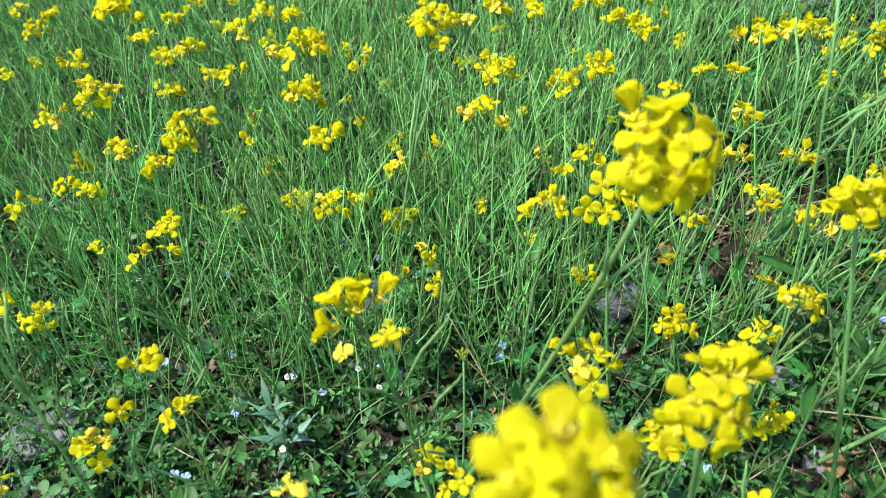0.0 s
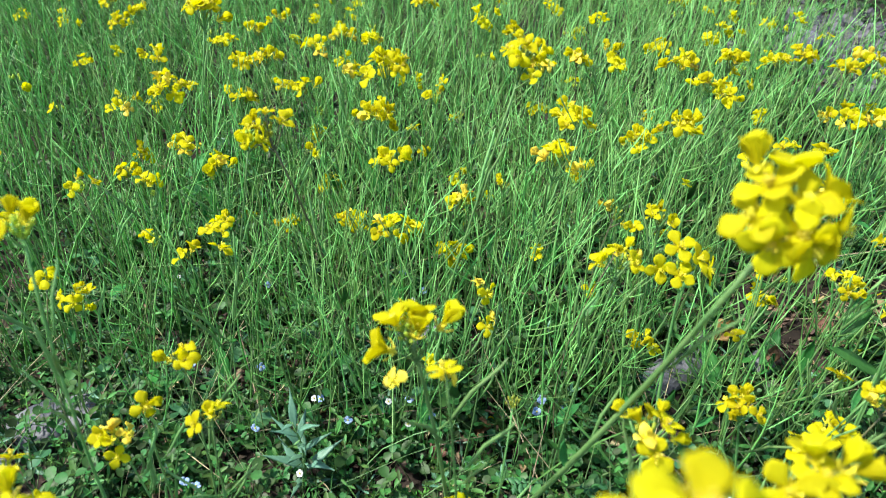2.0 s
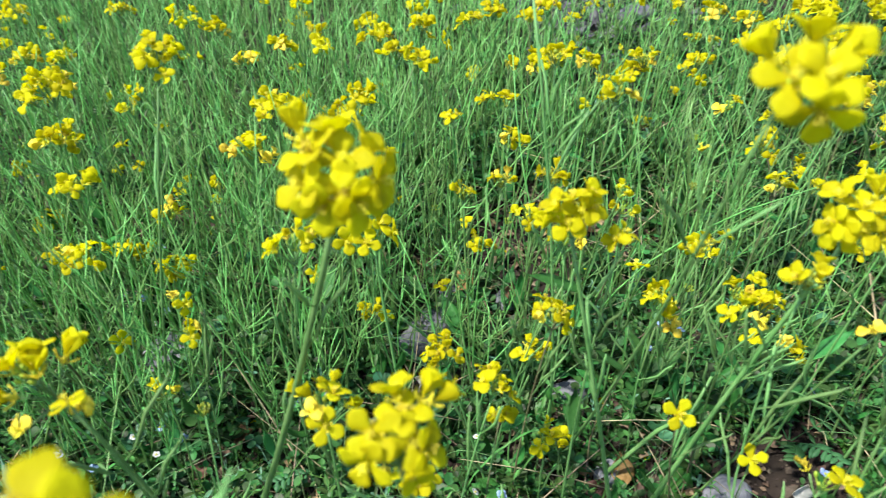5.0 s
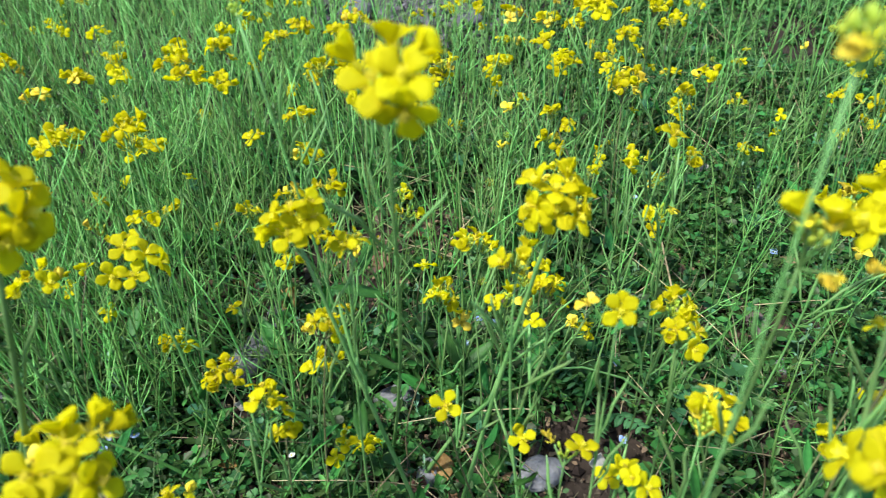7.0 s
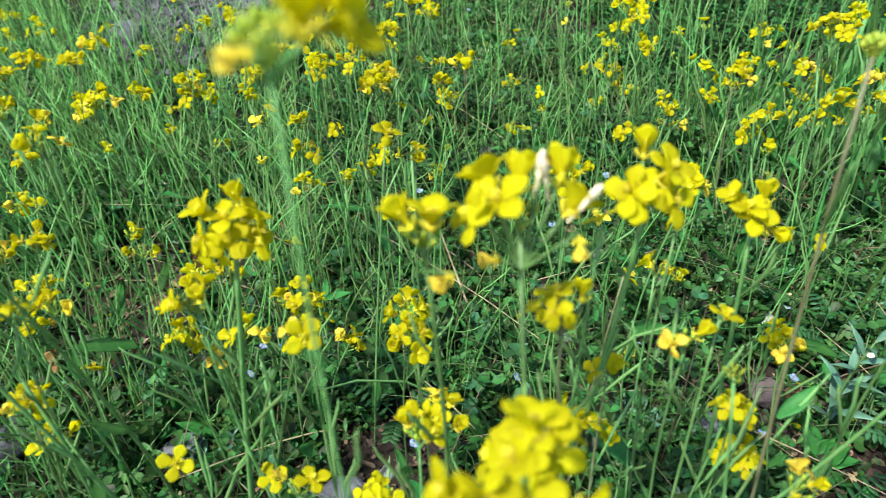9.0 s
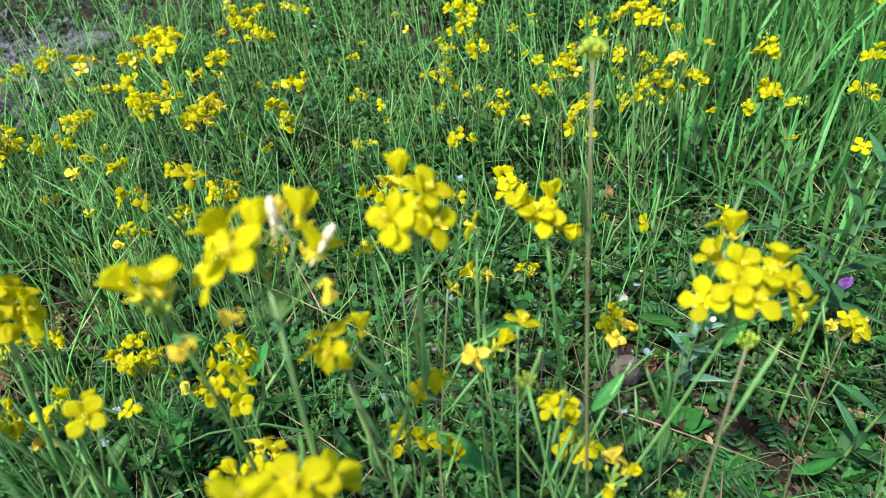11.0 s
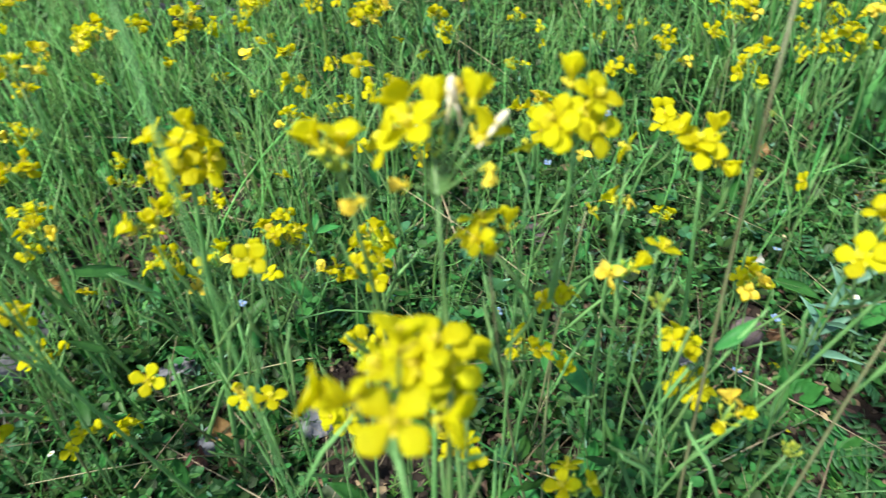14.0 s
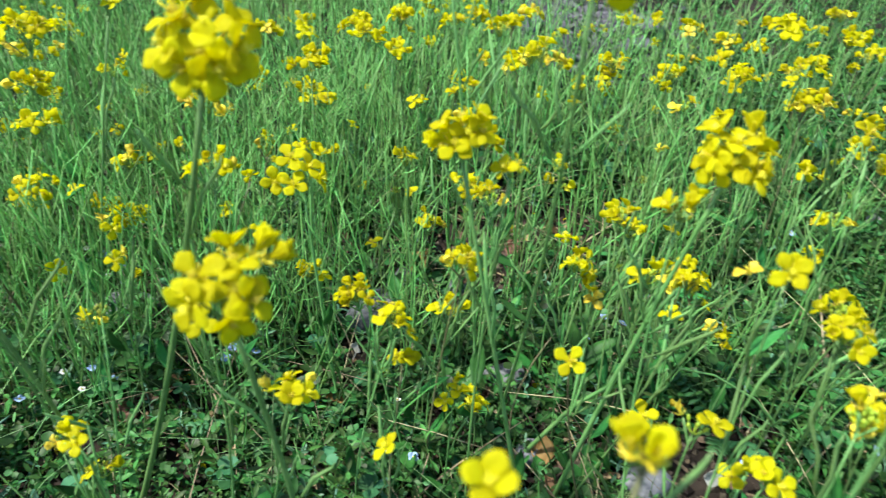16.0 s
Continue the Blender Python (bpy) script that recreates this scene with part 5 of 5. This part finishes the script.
def feathered_herb(x, y, count, long, label):
    """Leaves of many narrow leaflets in pairs along a bent stalk."""
    plant = tagged(new("feathered_herb"), label, "herb", "feathered herbs")
    plant.location = (x, y, ground_z(x, y) - 0.002)
    for k in range(count):
        a = radians(360 / count * k + rnd.uniform(-25, 25))
        out = long * rnd.uniform(0.8, 1.2)
        line = bend((0, 0, 0), (out * math.cos(a), out * math.sin(a), 0.35 * out + 0.015), (0, 0, 0.3 * out), 9)
        frond = Shape()
        frond.tube(line, [0.0006 - 0.00004 * i for i in range(10)], 4)
        for i in range(2, 10):
            for side in (-70, 70):
                frond.sheet(0.013 - 0.0006 * i, (0.0006, 0.0017, 0.0018, 0.0003), -0.3, 0.1, Matrix.Translation(line[i]) @ pose(0, 0, 0, 0, rnd.uniform(-15, 15), math.degrees(a) + side * rnd.uniform(0.8, 1.1)), 0, 0.0003, 2)
        part("leaf", frond.mesh("leaf", VETCH_LEAF), plant)
    return plant


def rosette(x, y, leaves, long, wide, skin, label):
    """Broad leaves on stalks from one root."""
    plant = tagged(new("broadleaf_herb"), label, "herb", "broad-leaved herbs")
    plant.location = (x, y, ground_z(x, y) - 0.002)
    one = Shape()
    one.sheet(long, [wide * w for w in (0.1, 0.12, 0.55, 0.95, 1.0, 0.8, 0.45, 0.06)], 0.3, 0.18, None, 0, 0.0005, 6, 0.12)
    blade = one.mesh("leaf", skin)
    for k in range(leaves):
        part("leaf", blade, plant, pose(0, 0, 0.002, rnd.gauss(0, 10), rnd.uniform(-50, -15), 137.5 * k + rnd.uniform(-20, 20)) @ Matrix.Scale(rnd.uniform(0.7, 1.1), 4))
    return plant


leafy_stalk("grey_herb", -0.128, 0.275, 0.085, 16, 0.034, 0.0035, GREY_LEAF, "grey-green narrow-leaved herb with a white tip", "herb", -40)
leafy_stalk("grey_herb", 0.640, 0.020, 0.10, 14, 0.034, 0.004, GREY_LEAF, "bluish grey-green herb with narrow leaves", "herb", -35)
vetch = leafy_stalk("vetch", 0.655, -0.045, 0.215, 18, 0.046, 0.0046, VETCH_LEAF, "upright green vetch stalk with long narrow leaves and a purple flower", "herb", -28, (0.042, 0.005), 0.45)
bloom = Shape()
for k, (wide, high) in enumerate(((0.0032, 0.006), (0.0026, 0.007), (0.0022, 0.005))):
    bloom.sheet(0.011 - 0.002 * k, [wide * w for w in (0.4, 0.8, 1.0, 0.9, 0.3)], 0.6, 0.6, pose(0, 0, 0.001 * k, 0, -10 * k, 12 * k - 12), 0, 0.0004, 4, 0.1)
part("flower", bloom.mesh("flower", PURPLE), vetch, pose(0.03, 0.0, 0.118, 0, -35, -20), "dark purple folded flower")
leafy_stalk("vetch", 0.625, -0.085, 0.13, 14, 0.040, 0.0042, VETCH_LEAF, "green vetch stalk with narrow leaves", "herb", -25, (0.03, -0.02), 0.2)
leafy_stalk("vetch", 0.700, -0.010, 0.15, 14, 0.040, 0.0042, VETCH_LEAF, "green vetch stalk leaning over grass", "herb", -25, (0.05, 0.03), 0.2)
for x, y in ((0.590, -0.080), (0.660, -0.030), (0.560, -0.015), (0.500, 0.060), (0.720, 0.060), (0.400, 0.230), (0.060, 0.290)):
    feathered_herb(x, y, 5, 0.045, "low herb with feathered green leaves of narrow leaflets")
for x, y, n, long, wide in ((0.300, 0.292, 6, 0.05, 0.013), (0.285, 0.222, 6, 0.055, 0.014), (0.335, 0.255, 5, 0.05, 0.012), (0.240, 0.250, 5, 0.035, 0.010), (0.430, 0.180, 6, 0.045, 0.011), (0.470, 0.070, 6, 0.045, 0.012), (0.540, -0.020, 7, 0.05, 0.012), (0.600, -0.110, 7, 0.06, 0.013), (0.520, -0.100, 6, 0.05, 0.012), (-0.060, 0.385, 5, 0.03, 0.010), (-0.190, 0.330, 6, 0.026, 0.010), (0.390, 0.090, 5, 0.045, 0.011), (0.160, 0.300, 5, 0.03, 0.009), (-0.280, 0.290, 6, 0.03, 0.010), (0.690, 0.080, 6, 0.045, 0.012), (0.585, -0.045, 7, 0.06, 0.017), (0.640, -0.095, 7, 0.06, 0.018), (0.560, -0.130, 6, 0.06, 0.016), (0.690, -0.130, 7, 0.06, 0.018), (0.470, -0.050, 6, 0.055, 0.015), (0.720, -0.060, 6, 0.06, 0.017), (0.610, 0.010, 6, 0.05, 0.015), (0.550, 0.060, 5, 0.05, 0.013), (0.490, -0.120, 6, 0.06, 0.016), (0.780, 0.010, 6, 0.05, 0.014), (0.670, 0.030, 6, 0.05, 0.015), (0.430, 0.000, 5, 0.05, 0.013)):
    rosette(x, y, n, 0.58 * long, 0.60 * wide, LEAF, "low herb with broad dark green leaves")


def tall_stalk(points, thick, mat, name, label, category):
    """A long bare stalk, pod or twig along a bent line."""
    one = Shape()
    line = []
    for a, c in zip(points, points[1:]):
        line += bend(a, c, (0, 0, 0), 3)[:-1]
    line.append(Vector(points[-1]))
    one.tube(line, [thick * (1 - 0.5 * i / len(line)) for i in range(len(line))], 6)
    return tagged(new(name, one.mesh(name, mat)), label, category)


tall_stalk(((0.422, 0.203, 0.027), (0.422, 0.203, 0.061), (0.395, 0.213, 0.089), (0.360, 0.217, 0.111), (0.337, 0.221, 0.115)), 0.0012, STEM, "bent_stalk", "pale green stalk arching over the herbs", "stalk")
tall_stalk(((0.248, 0.236, 0.014), (0.276, 0.227, 0.080), (0.292, 0.222, 0.101), (0.306, 0.232, 0.122)), 0.0018, STEM, "seed_pod", "thick green seed pod curving upward", "seed pod")
tall_stalk(((0.504, 0.251, 0.032), (0.507, 0.282, 0.056), (0.517, 0.332, 0.097)), 0.0013, STRAW, "dry_twig", "pale dry twig standing among the herbs", "twig")
tall_stalk(((-0.052, 0.386, -0.007), (-0.028, 0.387, 0.014), (-0.010, 0.401, 0.030)), 0.0010, STRAW, "dry_twig", "thin dry twig lying on grey stones", "twig")
tall_stalk(((0.539, 0.048, 0.035), (0.549, 0.040, 0.070), (0.560, 0.033, 0.091)), 0.0008, STRAW, "dry_twig", "short pale stalk below a blue flower", "twig")
budded = mustard(0.446, 0.026, 0.349, 0, 0.010, near=True, foot=(0.427, -0.032), dark=True)
part("leaf", LEAVES[1], budded, pose(0.011, 0.036, 0.205, 0, -15, -20) @ Matrix.Scale(0.5, 4), "broad green clasping leaf")
